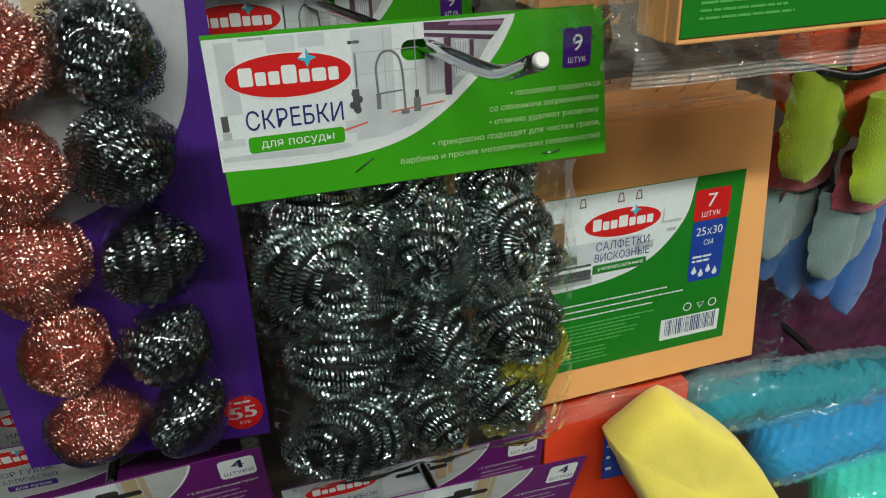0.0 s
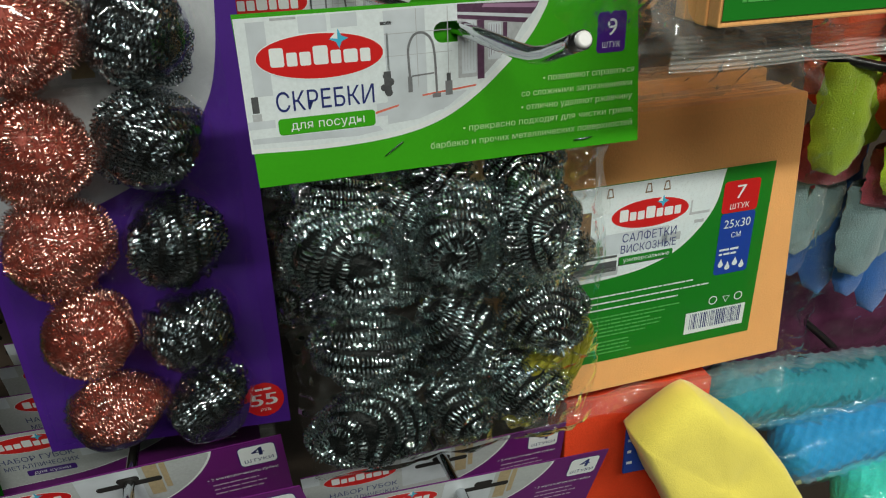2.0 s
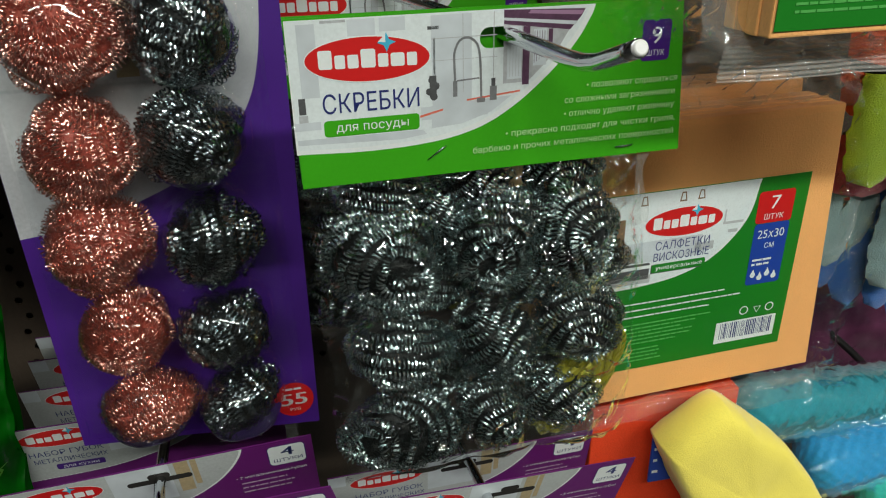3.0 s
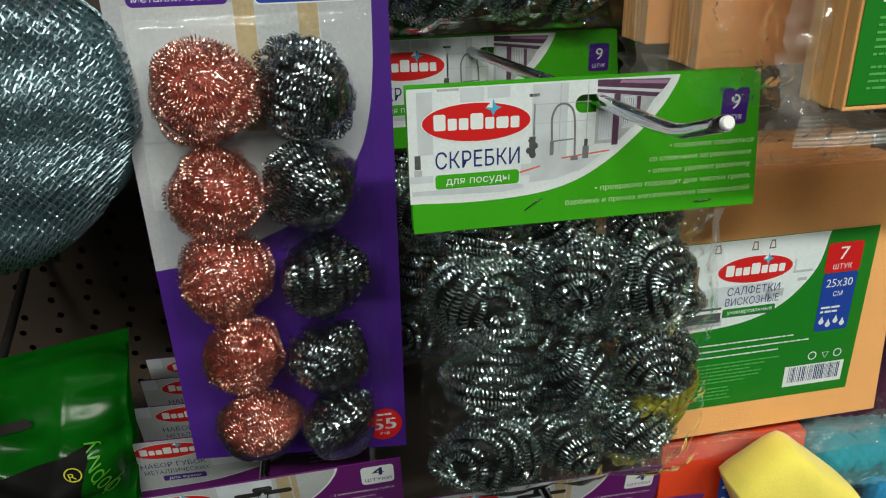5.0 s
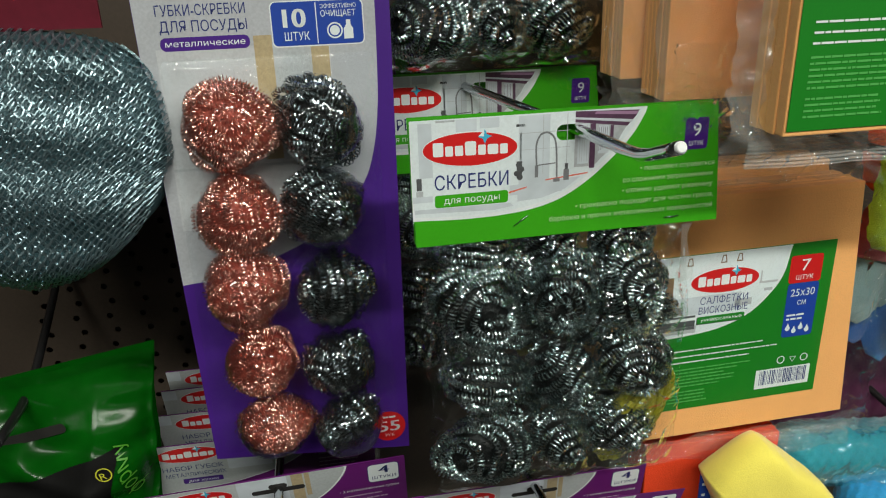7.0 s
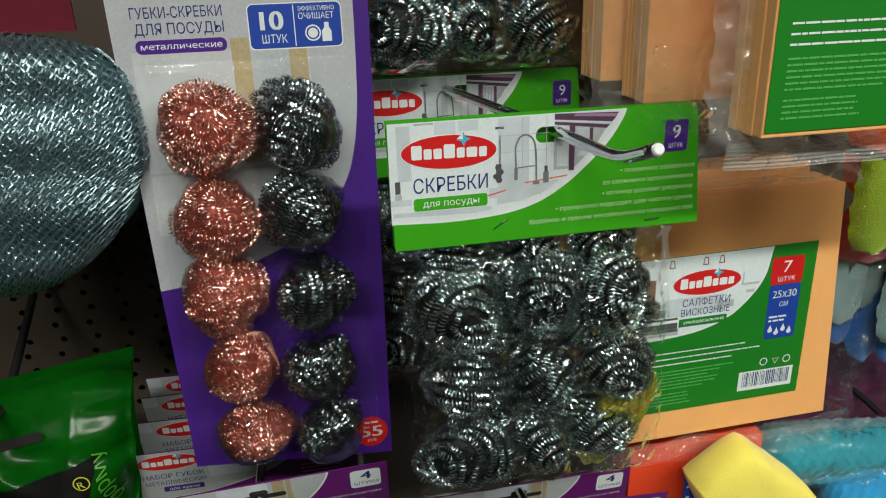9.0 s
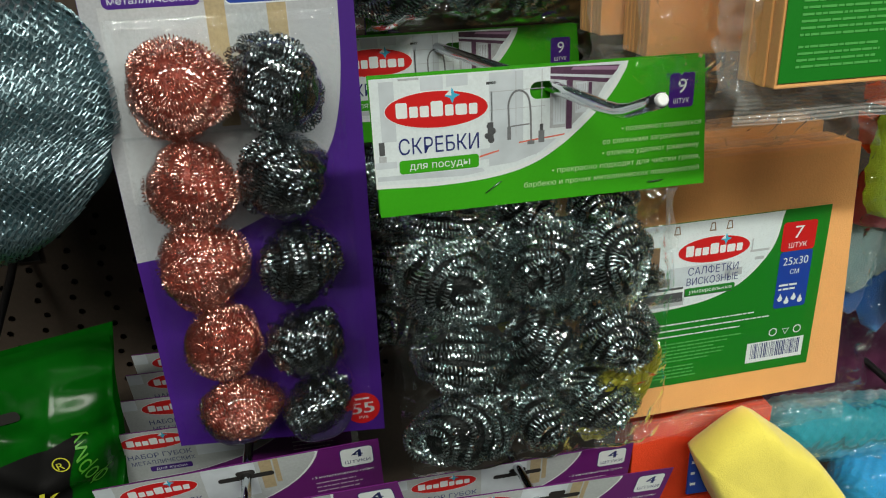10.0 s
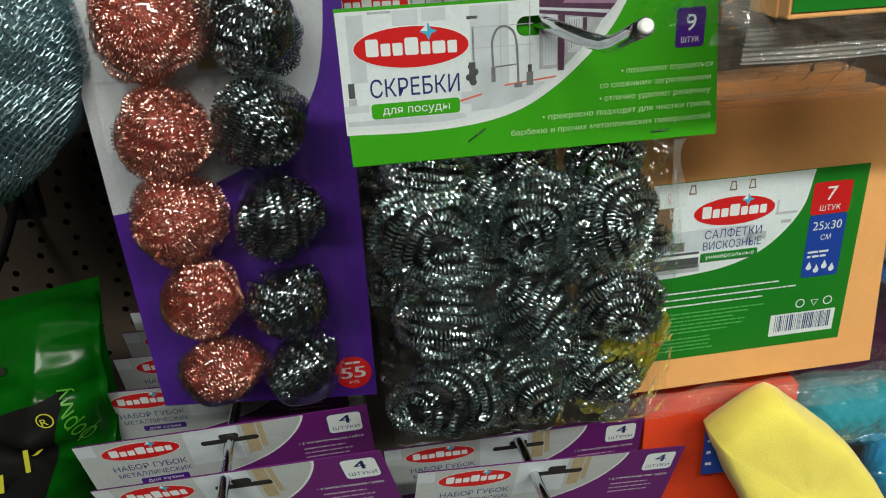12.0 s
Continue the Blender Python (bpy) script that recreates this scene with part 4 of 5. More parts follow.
def cloth_label(root, x0, z0, x1, z1, y):
    """The green label; laid out on a 0.125 by 0.112 card."""
    sx, sz = (x1 - x0) / 0.125, (z1 - z0) / 0.112
    x, z = (lambda a: x0 + a * sx), (lambda b: z0 + b * sz)
    card = part("label", flat([(x0, z0), (x1, z0), (x1, z1), (x0, z1)], y, M_DGREEN, (), "label", 0.0002), None, root, "green printed paper label")
    arc = smooth_line([(0.0, 0.056), (0.02, 0.0565), (0.045, 0.0595), (0.065, 0.067), (0.079, 0.079), (0.088, 0.093), (0.0915, 0.1118)])
    part("picture_rim", flat([(x0, z1 - 0.0003), (x0, z(0.0545)), *[(x(a + 0.001), z(b - 0.0012)) for a, b in arc[1:-1]], (x(0.093), z1 - 0.0003)], y - 0.0005, M_WHITE, (), "picture_rim"), None, card)
    part("picture", flat([(x0, z1 - 0.0005), *[(x(a), z(b)) for a, b in arc]], y - 0.0007, M_PHOTO_W, (), "picture"), None, card, "printed kitchen picture")

    def rect(a, b, c, d, mat, q=0.0009):
        part("picture_detail", flat([(x(a), z(b)), (x(c), z(b)), (x(c), z(d)), (x(a), z(d))], y - q, mat, (), "picture_detail"), None, card)
    rect(0.002, 0.0705, 0.060, 0.083, M_PHOTO)
    rect(0.001, 0.0575, 0.030, 0.0625, M_GREY)
    rect(0.030, 0.0625, 0.062, 0.0680, M_DARKGREY, 0.0008)
    rect(0.0005, 0.0600, 0.029, 0.0700, M_DARKGREY, 0.0009)
    rect(0.0005, 0.0665, 0.0300, 0.0685, M_WHITE, 0.0010)
    rect(0.001, 0.078, 0.012, 0.098, M_BROWN)
    rect(0.012, 0.071, 0.020, 0.0765, M_BROWN)
    rect(0.056, 0.073, 0.068, 0.078, M_GREY)
    rect(0.072, 0.087, 0.085, 0.0885, M_GREY)
    rect(0.0725, 0.0885, 0.0735, 0.096, M_GREY)
    rect(0.076, 0.0815, 0.082, 0.0835, M_GREY)
    for a in (0.020, 0.043, 0.054):
        part("picture_detail", flat([(x(a), z(0.1045)), (x(a + 0.0045), z(0.1045)), (x(a + 0.0035), z(0.110)), (x(a + 0.001), z(0.110))], y - 0.0009, M_BROWN,
                                    [[(x(a + 0.0009), z(0.1053)), (x(a + 0.0036), z(0.1053)), (x(a + 0.003), z(0.1092)), (x(a + 0.0015), z(0.1092))]], "picture_detail"), None, card)
    brand(x(0.0475), z(0.0925), 0.0240 * sx, 0.0088 * sz, y - 0.0011, card, 0.0)
    lettering("САЛФЕТКИ", x(0.0315), z(0.0768), 0.0335 * sx, 0.0052 * sz, y - 0.0011, M_NAVY, card)
    lettering("ВИСКОЗНЫЕ", x(0.0310), z(0.0700), 0.0345 * sx, 0.0050 * sz, y - 0.0011, M_NAVY, card)
    part("tag", flat(rounded(x(0.0305), z(0.0630), x(0.0640), z(0.0682), 0.0012), y - 0.0011, M_DGREEN, name="tag"), None, card)
    lettering("универсальные", x(0.0330), z(0.0645), 0.0290 * sx, 0.0026 * sz, y - 0.0013, M_WHITE, card)
    part("count_box", flat(rounded(x(0.0930), z(0.0840), x(0.1165), z(0.1035), 0.002), y - 0.0008, M_RED, name="count_box"), None, card, "red count box")
    lettering("7", x(0.1015), z(0.0925), 0.0062 * sx, 0.0085 * sz, y - 0.0010, M_WHITE, card)
    lettering("ШТУК", x(0.0985), z(0.0862), 0.0125 * sx, 0.0034 * sz, y - 0.0010, M_WHITE, card)
    part("size_box", flat(rounded(x(0.0935), z(0.0445), x(0.1162), z(0.0838), 0.002), y - 0.0006, M_BLUE, name="size_box"), None, card, "blue size box")
    lettering("25х30", x(0.0962), z(0.0745), 0.0175 * sx, 0.0055 * sz, y - 0.0010, M_WHITE, card)
    lettering("СМ", x(0.1020), z(0.0680), 0.0062 * sx, 0.0034 * sz, y - 0.0010, M_WHITE, card)
    bars(x(0.0955), z(0.0600), 0.0180 * sx, 0.0013, y - 0.0010, M_WHITE, card, 2, 0.0028, 3)
    for i, b in enumerate((0.0510, 0.0488, 0.0510, 0.0488)):
        a = 0.0975 + 0.0048 * i
        part("drop_sign", flat([(x(a + q * 0.0018 * math.sin(t)), z(b + 0.0018 * math.cos(t) + (0.0022 if k == 0 else 0))) for k, (t, q) in
                                enumerate((2 * math.pi * j / 10, 1 if j else 0) for j in range(10))], y - 0.0010, M_WHITE, (), "drop_sign"), None, card)
    bars(x(0.0065), z(0.0440), 0.086 * sx, 0.0009, y - 0.0008, M_WHITE, card, 3, 0.0042, 5)
    bars(x(0.0065), z(0.0300), 0.072 * sx, 0.0009, y - 0.0008, M_MIDGREEN, card, 6, 0.0025, 6)
    bars(x(0.0065), z(0.0130), 0.046 * sx, 0.0009, y - 0.0008, M_MIDGREEN, card, 4, 0.0025, 7)
    part("barcode", flat([(x(0.0785), z(0.0068)), (x(0.1195), z(0.0068)), (x(0.1195), z(0.0215)), (x(0.0785), z(0.0215))], y - 0.0008, M_WHITE, (), "barcode"), None, card)
    rng, v, f, a, q = random.Random(9), [], [], 0.0815, lift(y - 0.0010)
    while a < 0.1165:
        w = rng.choice((0.0003, 0.0004, 0.0008))
        k = len(v)
        v += [(x(a), q, z(0.0095)), (x(a + w), q, z(0.0095)), (x(a + w), q, z(0.0205)), (x(a), q, z(0.0205))]
        f.append((k, k + 1, k + 2, k + 3))
        a += w + rng.choice((0.0004, 0.0006, 0.0009))
    part("barcode_lines", mesh_of("barcode_lines", v, f, M_NAVY), None, card)
    for a in (0.096, 0.105, 0.1135):
        part("mark_sign", flat(oval(x(a), z(0.0275), 0.0029, 0.0029, 3 if 0.1 < a < 0.11 else 16, 0 if a > 0.11 else 0.52), y - 0.0008, M_WHITE,
                               [oval(x(a), z(0.0275), 0.0022, 0.0022, 3 if 0.1 < a < 0.11 else 16, 0 if a > 0.11 else 0.52)], "mark_sign"), None, card)


def ribbed(root, x0, x1, z0, z1, y, seed, ribs=7, mat=M_FILMSEAL):
    """The welded end of a film bag: a band with fine level ribs."""
    h = z1 - z0
    ob = part("bag_seal", sheet(x0, x1, z0, z1, 70, ribs * 6, lambda a, b: y + 0.0004 * math.sin(2 * math.pi * ribs * (b - z0) / h) + 0.0035 * nz3(a, seed, b * 0.4, 45)
              + 0.006 * abs(nz3(a * 0.7, seed + 3, b, 28)), mat, "bag_seal"), None, root, "ribbed film seal")
    ob.visible_shadow = False


def crumple(root, x0, x1, z0, z1, y, mat, amp=0.004, seed=1.0, name="bag_top", nx=48, nz=32, freq=55):
    ob = part(name, sheet(x0, x1, z0, z1, nx, nz, lambda a, b: y + amp * nz3(a * 0.8 + 0.4 * b, seed, b * 0.6, freq) + amp * 0.9 * abs(nz3(a + b, seed + 4, b - a, freq * 1.3))
                            + amp * 0.45 * abs(nz3(a - 0.6 * b, seed + 9, b + 0.3 * a, freq * 2.3))
                            + amp * 0.26 * math.sin(2 * math.pi * ((b + 0.5 * a) / 0.014 + 2.2 * nz3(a, seed + 2, b, 26))) * max(0.0, min(1.0, 0.3 + 2 * nz3(a, seed + 6, b, 30))), mat, name), None, root)
    ob.visible_shadow = False
    return ob


pack_cloth = thing("cloth_pack", pose(0.110, 0.3480, 1.1235, 0, 0, 3.43), "pack of orange viscose cloths with a green label in clear film", "cleaning cloths",
                   "packs of viscose cloths")
cloth_stack(pack_cloth, 0.0, 0.1775, 0.0, 0.1675, 0.0, 0.030, 7, M_CLOTH, 0.075, 1)
cloth_label(pack_cloth, 0.0285, 0.0215, 0.1512, 0.1312, -0.0002)
crumple(pack_cloth, 0.006, 0.192, 0.160, 0.232, 0.010, M_FILMCRUMPLE, 0.017, 2.0, 'bag_top', 90, 60, 62)
ribbed(pack_cloth, 0.006, 0.198, -0.0195, -0.0045, 0.002, 5.0, 6)
crumple(pack_cloth, 0.003, 0.196, -0.006, 0.165, -0.004, M_WRAP, 0.0018, 8.0, "bag_front", 50, 44, 40)
crumple(pack_cloth, 0.174, 0.199, -0.012, 0.175, -0.004, M_FILM, 0.009, 3.3, "bag_side", 26, 90, 60)

pack_back = copy_thing(pack_cloth, pose(0.114, 0.392, 1.1265, 0, 0, 3.0))
tagged(pack_back, "pack of orange viscose cloths hanging behind another")

pack_top = thing("cloth_pack", pose(0.1390, 0.2400, 1.3535, 0, 0, 2.0), "pack of orange viscose cloths with a green label in clear film", "cleaning cloths",
                 "packs of viscose cloths")
cloth_stack(pack_top, 0.0, 0.1775, 0.0, 0.1675, 0.0, 0.026, 4, M_CLOTH, 0.0, 2)
cloth_label(pack_top, 0.0012, 0.0025, 0.1262, 0.1145, -0.0002)
ribbed(pack_top, -0.006, 0.200, -0.0175, -0.0045, 0.012, 3.0, 7, M_TOPSEAL)
crumple(pack_top, -0.018, 0.003, -0.010, 0.12, 0.012, M_FILMCRUMPLE, 0.007, 6.0, "bag_side", 14, 50)

for px, py, pz, w, d, s in ((0.128, 0.335, 1.3525, 0.062, 0.03, 4), (0.117, 0.372, 1.3590, 0.040, 0.032, 5), (0.176, 0.40, 1.353, 0.16, 0.03, 6)):
    pk = thing("cloth_pack", pose(px, py, pz, 0, 0, 1.5), "orange viscose cloths standing in clear film further back", "cleaning cloths", "packs of viscose cloths")
    cloth_stack(pk, 0.0, w, 0.0, 0.16, 0.0, d, 7, M_CLOTH, 0.0, s)
    if s == 4:
        crumple(pk, -0.016, 0.024, -0.010, 0.035, -0.046, M_FILM, 0.014, 4.4, "bag_corner", 60, 60, 85)
    crumple(pk, -0.008, w + 0.008, -0.014, 0.1, -0.006, M_FILMCRUMPLE, 0.006, 1.0 + s, "bag_front", 24, 30)

pack_red = thing("cloth_pack", pose(0.1500, 0.3680, 0.9500, 0, 0, 0), "pack of red viscose cloths in clear film below the orange ones", "cleaning cloths", "packs of viscose cloths")
cloth_stack(pack_red, 0.0, 0.100, 0.0, 0.1540, 0.0, 0.030, 6, M_REDCLOTH, 0.0, 7)
ribbed(pack_red, -0.004, 0.150, 0.141, 0.160, -0.005, 9.0, 7)


# ---- yellow folded microfibre cloth with its blue tag ----
def yellow_cloth():
    root = thing("microfibre_cloth", pose(0.208, 0.346, 1.105, 0, 0, 0), "thick folded yellow microfibre cloth with a blue label", "cleaning cloth")
    prof = [(0.0083, 0.0175), (0.0, 0.0150), (-0.014, 0.006), (-0.0262, -0.0065), (-0.0272, -0.013), (-0.016, -0.038), (-0.0016, -0.068),
            (0.02, -0.115), (0.06, -0.165), (0.150, -0.165), (0.107, -0.099), (0.075, -0.048), (0.0560, -0.0220), (0.0450, -0.0120), (0.028, 0.0021), (0.0165, 0.0120)]
    bm = bmesh.new()
    rings = []
    for yy, grow in ((0.019, 0.70), (0.015, 0.90), (0.008, 0.985), (0.0, 1.0), (-0.010, 1.0), (-0.016, 0.985), (-0.0195, 0.955), (-0.0215, 0.915), (-0.0222, 0.86), (-0.0224, 0.70), (-0.0225, 0.45), (-0.0225, 0.20), (-0.0225, 0.03)):
        rings.append([bm.verts.new((0.03 + (a - 0.03) * grow, yy - 0.05 * (math.hypot(-0.05 + (b + 0.05) * grow, 0.05) - (-0.05 + (b + 0.05) * grow)) + 0.06 * (math.hypot(0.010 + (a - 0.03) * grow + 0.03, 0.025) - (0.010 + (a - 0.03) * grow + 0.03)), -0.05 + (b + 0.05) * grow))
                      for a, b in smooth_line(prof + prof[:1], 5)[:-1]])
    for r0, r1 in zip(rings, rings[1:]):
        for k in range(len(r0)):
            bm.faces.new((r0[k], r0[(k + 1) % len(r0)], r1[(k + 1) % len(r0)], r1[k]))
    bm.faces.new(rings[0][::-1])
    bm.faces.new(rings[-1])
    bmesh.ops.recalc_face_normals(bm, faces=bm.faces)
    for v in bm.verts:
        v.co += 0.0014 * Vector((nz3(*v.co, 60), nz3(v.co.y, v.co.x, v.co.z, 55), nz3(v.co.z, v.co.x, v.co.y, 50)))
        v.co.y += 0.0030 * nz3(v.co.x, 5.0, v.co.z, 34) + 0.0006 * abs(nz3(v.co.x + v.co.z, 8.0, v.co.z - v.co.x, 52))
    for k in range(10):
        bmesh.ops.smooth_vert(bm, verts=bm.verts, factor=0.4, use_axis_x=False, use_axis_y=True, use_axis_z=False)
    for f in bm.faces:
        f.smooth = True
    part("cloth", bm, M_YELLOW, root)
    tag = part("label_tag", box(-0.0255, 0.004, -0.050, -0.008, 0.006, -0.0085, 0.0008), M_BLUE, root, "blue label tag")
    bars(-0.0240, -0.024, 0.004, 0.0022, 0.0036, M_WHITE, tag, 3, 0.009, 4)


yellow_cloth()


# ---- rolled cloths in film, at the right ----
def roll(a, b, r, mat, label, seed):
    """A rolled waffle cloth: a plump cylinder whose surface carries small raised cells."""
    a, b = Vector(a), Vector(b)
    root = thing("rolled_cloth", Matrix.Translation(a), label, "cleaning cloth", "rolled cloths in film")
    ax = (b - a)
    L = ax.length
    t = ax.normalized()
    u = t.cross(Vector((0, 0, 1))).normalized()
    w = u.cross(t)
    n, k = int(L / 0.0016), 56
    v, f = [], []
    for i in range(n + 1):
        s = i / n
        cap = min(1.0, math.sqrt(max(0.0, 1 - (1 - min(1.0, s * L / (r * 0.8))) ** 2)) + 0.02)
        for j in range(k):
            an = 2 * math.pi * j / k
            cell = 0.0012 * math.sin(i * 1.05 + (j % 2) * 1.6) * math.cos(j * math.pi / 2)
            rad = r * cap * (1 + 0.06 * nz3(s * 3, j * 0.1, seed, 2)) + cell
            v.append(t * (s * L) + (u * math.cos(an) + w * math.sin(an)) * rad)
    for i in range(n):
        for j in range(k):
            f.append((i * k + j, i * k + (j + 1) % k, (i + 1) * k + (j + 1) % k, (i + 1) * k + j))
    f.append(tuple(range(k))[::-1])
    part("cloth", mesh_of("cloth", v, f, mat, True), None, root)
    fv, ff = [], []
    m = 40
    for i in range(m + 1):
        for j in range(24):
            an = 2 * math.pi * j / 24
            rad = r * 1.10 + 0.0016 * nz3(i * 0.16, math.cos(an), math.sin(an) + seed, 1.9) + 0.0022 * abs(nz3(i * 0.45, 2 * math.cos(an), 2 * math.sin(an) + seed, 1.1))
            fv.append(t * (L * (i / m) * 1.06 - 0.012) + (u * math.cos(an) + w * math.sin(an)) * rad)
    for i in range(m):
        for j in range(24):
            ff.append((i * 24 + j, i * 24 + (j + 1) % 24, (i + 1) * 24 + (j + 1) % 24, (i + 1) * 24 + j))
    fl = part("wrapper", mesh_of("wrapper", fv, ff, M_WRAP, True), None, root, "clear plastic wrapper")
    fl.visible_shadow = False


roll((0.262, 0.392, 1.066), (0.445, 0.40, 1.045), 0.0235, M_TEAL, "teal waffle cloth rolled in clear film", 1.0)
roll((0.312, 0.372, 1.020), (0.470, 0.365, 1.040), 0.0225, M_TUBEBLUE, "blue waffle cloth rolled in clear film", 2.0)
roll((0.352, 0.345, 0.988), (0.480, 0.340, 1.010), 0.026, M_MINT, "mint green waffle cloth rolled in clear film", 3.0)

plum = thing("plum_pouch", pose(0.24, 0.455, 0.98), "dark plum glossy film pouch", "pouch")
part("pouch", sheet(0.0, 0.27, 0.0, 0.20, 60, 50, lambda a, b: 0.006 * nz3(a, 4, b, 30) + 0.004 * abs(nz3(a + b, 2, b - a, 60)), M_PLUMBAG, "pouch"), None, plum)
part("pouch_back", sheet(0.0, 0.27, 0.0, 0.20, 6, 6, lambda a, b: 0.02, M_PLUMBAG, "pouch_back"), None, plum)


# ---- layered coloured cloths in film ----
def leaf(cx, cz, w, h, top, y, mat, parent, seed, thick=0.007):
    """One cloth end: a soft tongue with a scalloped hem, hanging from top."""
    n, m = 26, 18
    v, f = [], []
    for side in (-1, 1):
        for j in range(m + 1):
            s = j / m
            z = top + (cz - h - top) * s
            half = w * (0.86 + 0.14 * math.sin(math.pi * s)) * (max(0.0, 1 - ((s - 0.72) / 0.28) ** 3.0) ** 0.5 if s > 0.72 else 1.0)
            for i in range(n + 1):
                q = 2 * i / n - 1
                hem = 0.0009 * math.sin(26 * s + 3 * seed) + 0.0010 * (j % 2)
                bulge = thick * (1 - abs(q) ** 3) * (1 - 0.5 * s ** 6)
                x = cx + q * (half + hem) + 0.0015 * nz3(q, s, seed, 2)
                v.append((x, y + side * bulge + 0.002 * nz3(x, z, seed, 50), z))
    row, blk = n + 1, (n + 1) * (m + 1)
    for k in (0, 1):
        for j in range(m):
            for i in range(n):
                a = k * blk + j * row + i
                q = (a, a + row, a + row + 1, a + 1)
                f.append(q if k == 0 else q[::-1])
    return part("cloth", mesh_of("cloth", v, f, mat, True), None, parent)


def layered_pack(x, y, z, yaw, label):
    root = thing("cloth_bundle", pose(x, y, z, 0, 0, yaw), label, "cleaning cloths", "bundles of coloured cloths")
    leaf(0.020, -0.010, 0.029, 0.018, 0.060, 0.006, M_CORAL, root, 1.1)
    leaf(0.008, -0.030, 0.019, 0.032, 0.006, -0.010, M_LIME, root, 2.3)
    leaf(0.032, -0.020, 0.017, 0.030, -0.002, 0.000, M_LIME, root, 2.9)
    leaf(0.020, -0.056, 0.025, 0.020, -0.035, 0.006, M_PINK, root, 3.7)
    leaf(0.010, -0.085, 0.019, 0.040, -0.060, 0.012, M_GREYTEAL, root, 4.2)
    leaf(0.030, -0.080, 0.016, 0.036, -0.060, 0.017, M_GREYTEAL, root, 4.9)
    leaf(0.044, -0.090, 0.018, 0.076, -0.045, 0.022, M_BLUECLOTH, root, 5.9)
    leaf(0.022, -0.100, 0.014, 0.050, -0.080, 0.026, M_BLUECLOTH, root, 6.4)
    crumple(root, -0.022, 0.052, -0.150, 0.045, -0.026, M_WRAP, 0.006, 2.0 + x, "bag_front", 40, 80, 45)
    return root


layered_pack(0.3050, 0.385, 1.2960, 0, "bundle of coral, lime, pink, grey and blue cloths in film")
layered_pack(0.3460, 0.372, 1.2800, 4, "bundle of coral, lime, pink, grey and blue cloths hanging lower")


# ---- silver net scrubber ----
def net_scrubber():
    root = thing("net_scrubber", pose(-0.215, 0.372, 1.334), "silvery knitted wire net scrubbing pad", "scrubbing pad")
    W, H, D = 0.083, 0.068, 0.030

    def surf(u, w):
        """u, w in -1..1 over the pad's face."""
        low = max(0.0, -w)
        side = 1 - abs(u) ** 3.2
        hang = 1 - abs(w) ** 3.4
        x = W * u * (1 - 0.22 * abs(w) ** 4) * (1 - 0.14 * low) - 0.002
        z = H * w * (1 - 0.16 * abs(u) ** 2.5) + 0.014 * low * max(0.0, u) ** 1.5 - 0.006 * low * (1 - u * u) + 0.012 * low * max(0.0, -u)
        y = -D * max(0.0, side * hang) ** 0.5 + 0.003 * nz3(u, w, 0.3, 3) + 0.0016 * math.sin(11 * w + 3.5 * u) * side
        return Vector((x, y, z))
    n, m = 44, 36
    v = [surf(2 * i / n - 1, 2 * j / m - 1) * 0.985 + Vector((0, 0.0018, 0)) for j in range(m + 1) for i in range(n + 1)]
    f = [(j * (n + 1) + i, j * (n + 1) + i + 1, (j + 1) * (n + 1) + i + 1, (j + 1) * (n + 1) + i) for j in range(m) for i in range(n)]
    part("inner_pad", mesh_of("inner_pad", v, f, M_NETCORE, True), None, root, "solid dark teal pad under the wire")
    rng = np.random.RandomState(5)
    for layer in range(2):
        v, f = [], []
        cols, cnt = 54, 24 * 6
        for c in range(cols):
            u0 = 2 * (c + 0.5) / cols - 1
            last = None
            for i in range(cnt + 1):
                w = 2 * i / cnt - 1
                ph = 2 * math.pi * i / 6 + (math.pi if c % 2 else 0) + layer * 1.9
                pull = 0.5 + 0.5 * math.sin(5.0 * w + 2.0 * u0 + 1.7 * layer)
                u = u0 + (0.018 + 0.008 * pull) * math.sin(ph) + 0.0025 * rng.randn() + (0.10 + 0.06 * layer) * w + 0.02 * math.sin(3 * w + layer)
                w1 = max(-1.0, min(1.0, w + 0.018 * math.sin(2 * ph) + 0.004 * rng.randn()))
                p = surf(max(-1.0, min(1.0, u)), w1) + Vector((0, -0.0006 - 0.0007 * math.cos(ph) - 0.0011 * layer, 0))
                d = Vector((0.00042, 0.00016 * rng.randn(), 0.00010 * rng.randn()))
                k = len(v)
                v += [p - d, p + d]
                if last is not None:
                    f.append((last, k, k + 1, last + 1))
                last = k
        part("wire_net", mesh_of("wire_net", v, f, M_SILVER), None, root, "silver knitted wire")
    part("header_card", box(-0.075, -0.002, 0.066, 0.055, 0.0, 0.135), M_MAROON, root, "maroon card above the net")


net_scrubber()


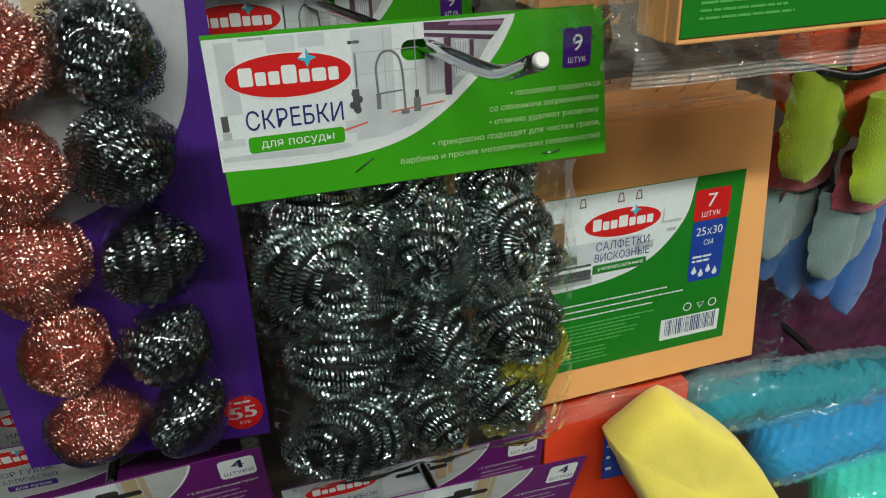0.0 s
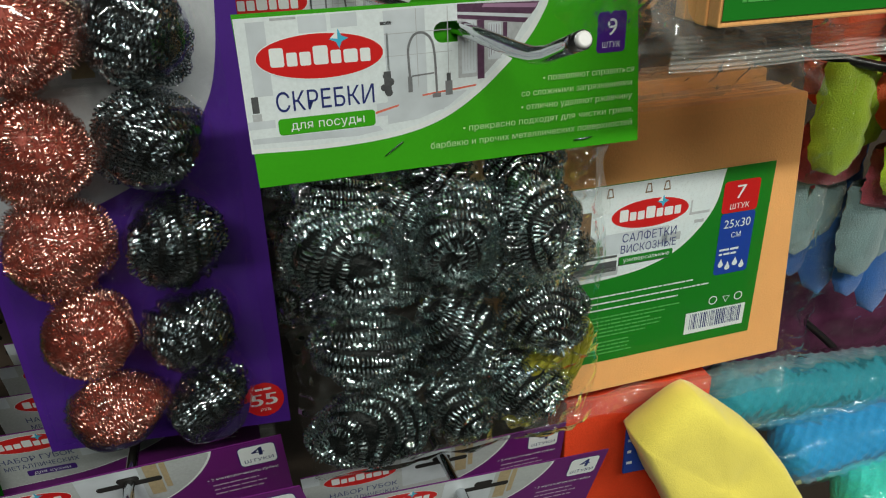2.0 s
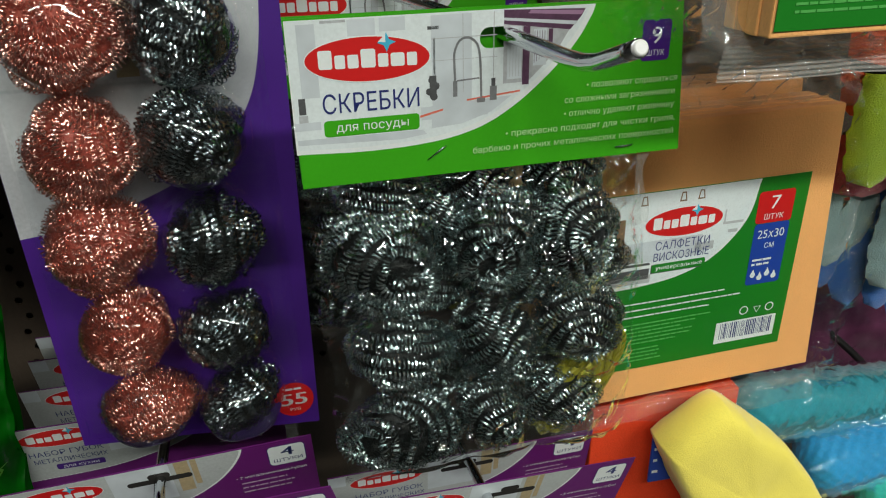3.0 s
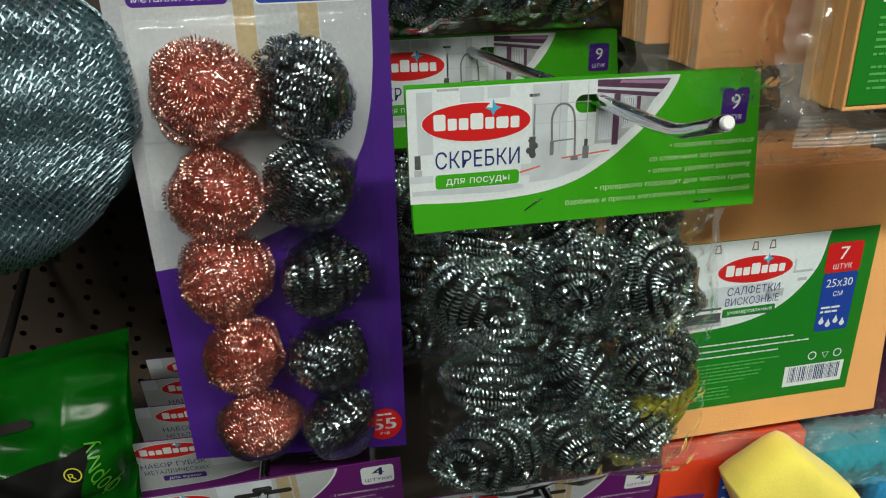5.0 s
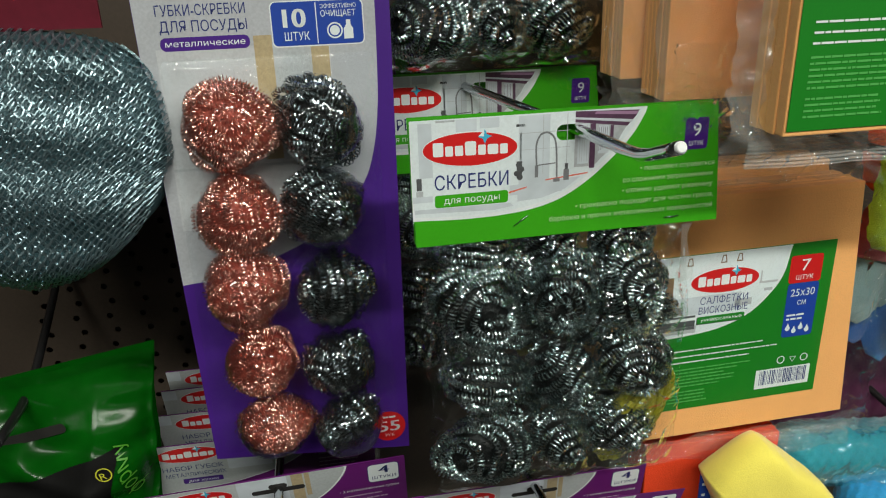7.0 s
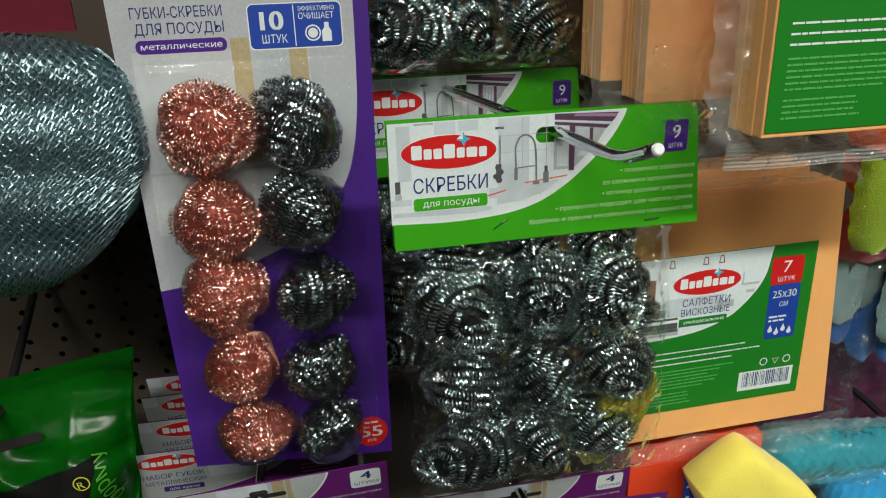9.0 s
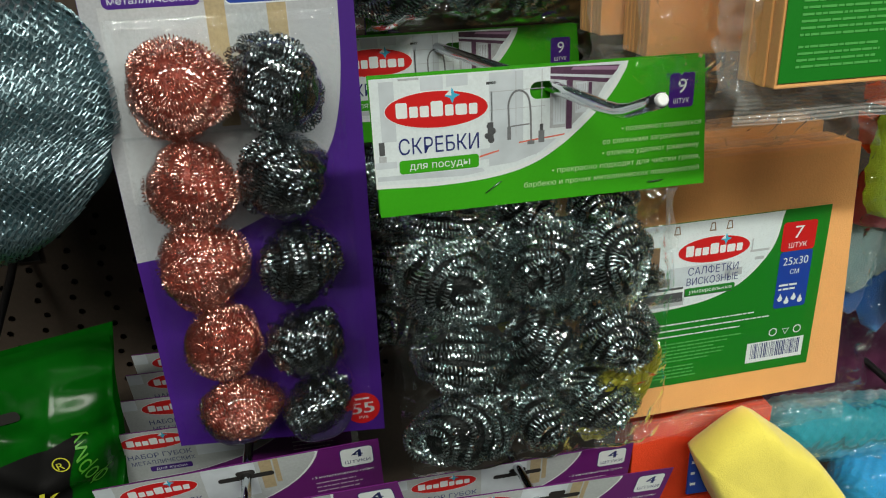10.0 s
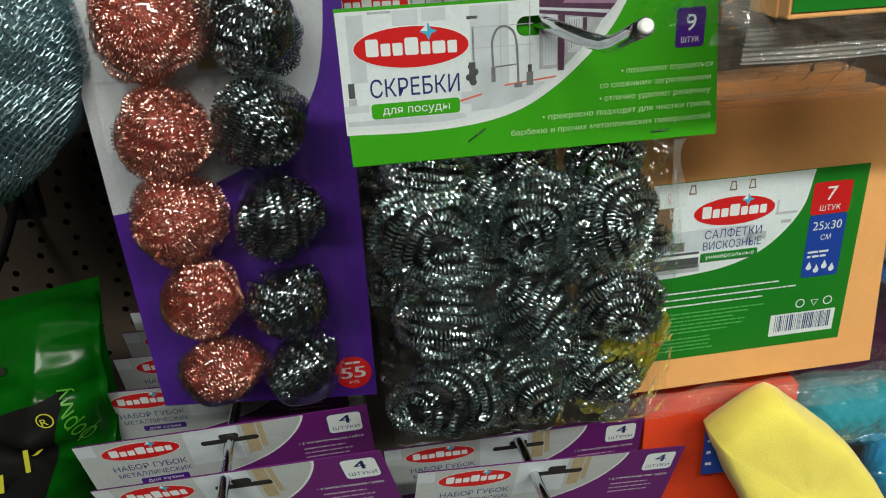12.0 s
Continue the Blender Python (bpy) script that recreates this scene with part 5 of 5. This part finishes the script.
# ---- green pouch with a black label ----
def green_pouch():
    root = thing("green_pouch", pose(-0.144, 0.400, 1.050, 0, -10, 0), "glossy green plastic pouch with a black label, darkened as if shaded", "pouch")

    def bulge(a, b):
        t = min(1.0, max(0.0, (0.150 - b) / 0.10))
        q = min(1.0, max(0.0, (-0.006 - 0.28 * (0.158 - b) - a) / 0.030))
        fold = 0.005 * math.sin(2 * math.pi * ((b + 0.35 * a) / 0.055 + 0.8 * nz3(a, 3, b, 12))) + 0.008 * abs(nz3(a * 0.7 + b, 2, b, 32)) + 0.004 * nz3(a * 0.5, 6, b * 1.6, 40)
        return -0.070 * t ** 1.0 * q ** 0.7 + fold * (0.4 + t) - 0.004

    def rim(b):
        return (-0.19, -0.002 - 0.28 * (0.158 - b) + 0.001 * math.sin(b * 90))
    part("pouch", sheet(0, 1, 0.0, 0.158, 80, 80, bulge, M_POUCH, "pouch", True, rim), None, root, "green film with its shade in the colour")
    part("pouch_back", sheet(0, 1, 0.0, 0.158, 10, 10, lambda a, b: 0.004, M_POUCH, "pouch_back", True, rim), None, root)
    lab = part("label", sheet(0, 1, 0.058, 0.105, 40, 24, lambda a, b: bulge(a, b) - 0.0010, M_BLACKINK, "label", True,
                              lambda b: (-0.19, -0.036 - 0.40 * (0.105 - b))), None, root, "black printed label")

    def over(pts):
        return min(bulge(a, b) for a, b in pts) - 0.0016
    ring = oval(-0.0435, 0.0985, 0.0050, 0.0050, 24)
    y = over(ring)
    part("ring_mark", flat(ring, y, M_YELLOWINK, [oval(-0.0435, 0.0985, 0.0042, 0.0042, 20)], "ring_mark"), None, lab)
    lettering("R", -0.0455, 0.0962, 0.0040, 0.0048, y, M_YELLOWINK, lab, face=lambda a, b: y + 0.0022)
    for a, b, c, d in ((-0.062, 0.074, -0.054, 0.089), (-0.074, 0.072, -0.066, 0.084), (-0.089, 0.070, -0.078, 0.082), (-0.058, 0.080, -0.050, 0.083)):
        part("script_bar", flat([(a, b), (a + 0.003, b), (c, d), (c - 0.003, d)], over([(a, b), (c, d)]), M_YELLOWINK, (), "script_bar"), None, lab)
    lettering("форму", -0.0330, 0.0690, 0.0390, 0.0070, over([(-0.036, 0.07 + 0.004 * k) for k in range(9)]), M_LIMEINK, lab, turn=90, face=bulge)
    # slot shade painted as a flat near-black patch on the film
    part("hang_slot", flat(rounded(-0.115, 0.123, -0.062, 0.130, 0.003), over([(-0.115, 0.125), (-0.09, 0.125), (-0.062, 0.125)]), M_HOLE_SHADE, (), "hang_slot"),
         None, root, "hanging slot of the pouch, its shade a near-black patch")


green_pouch()
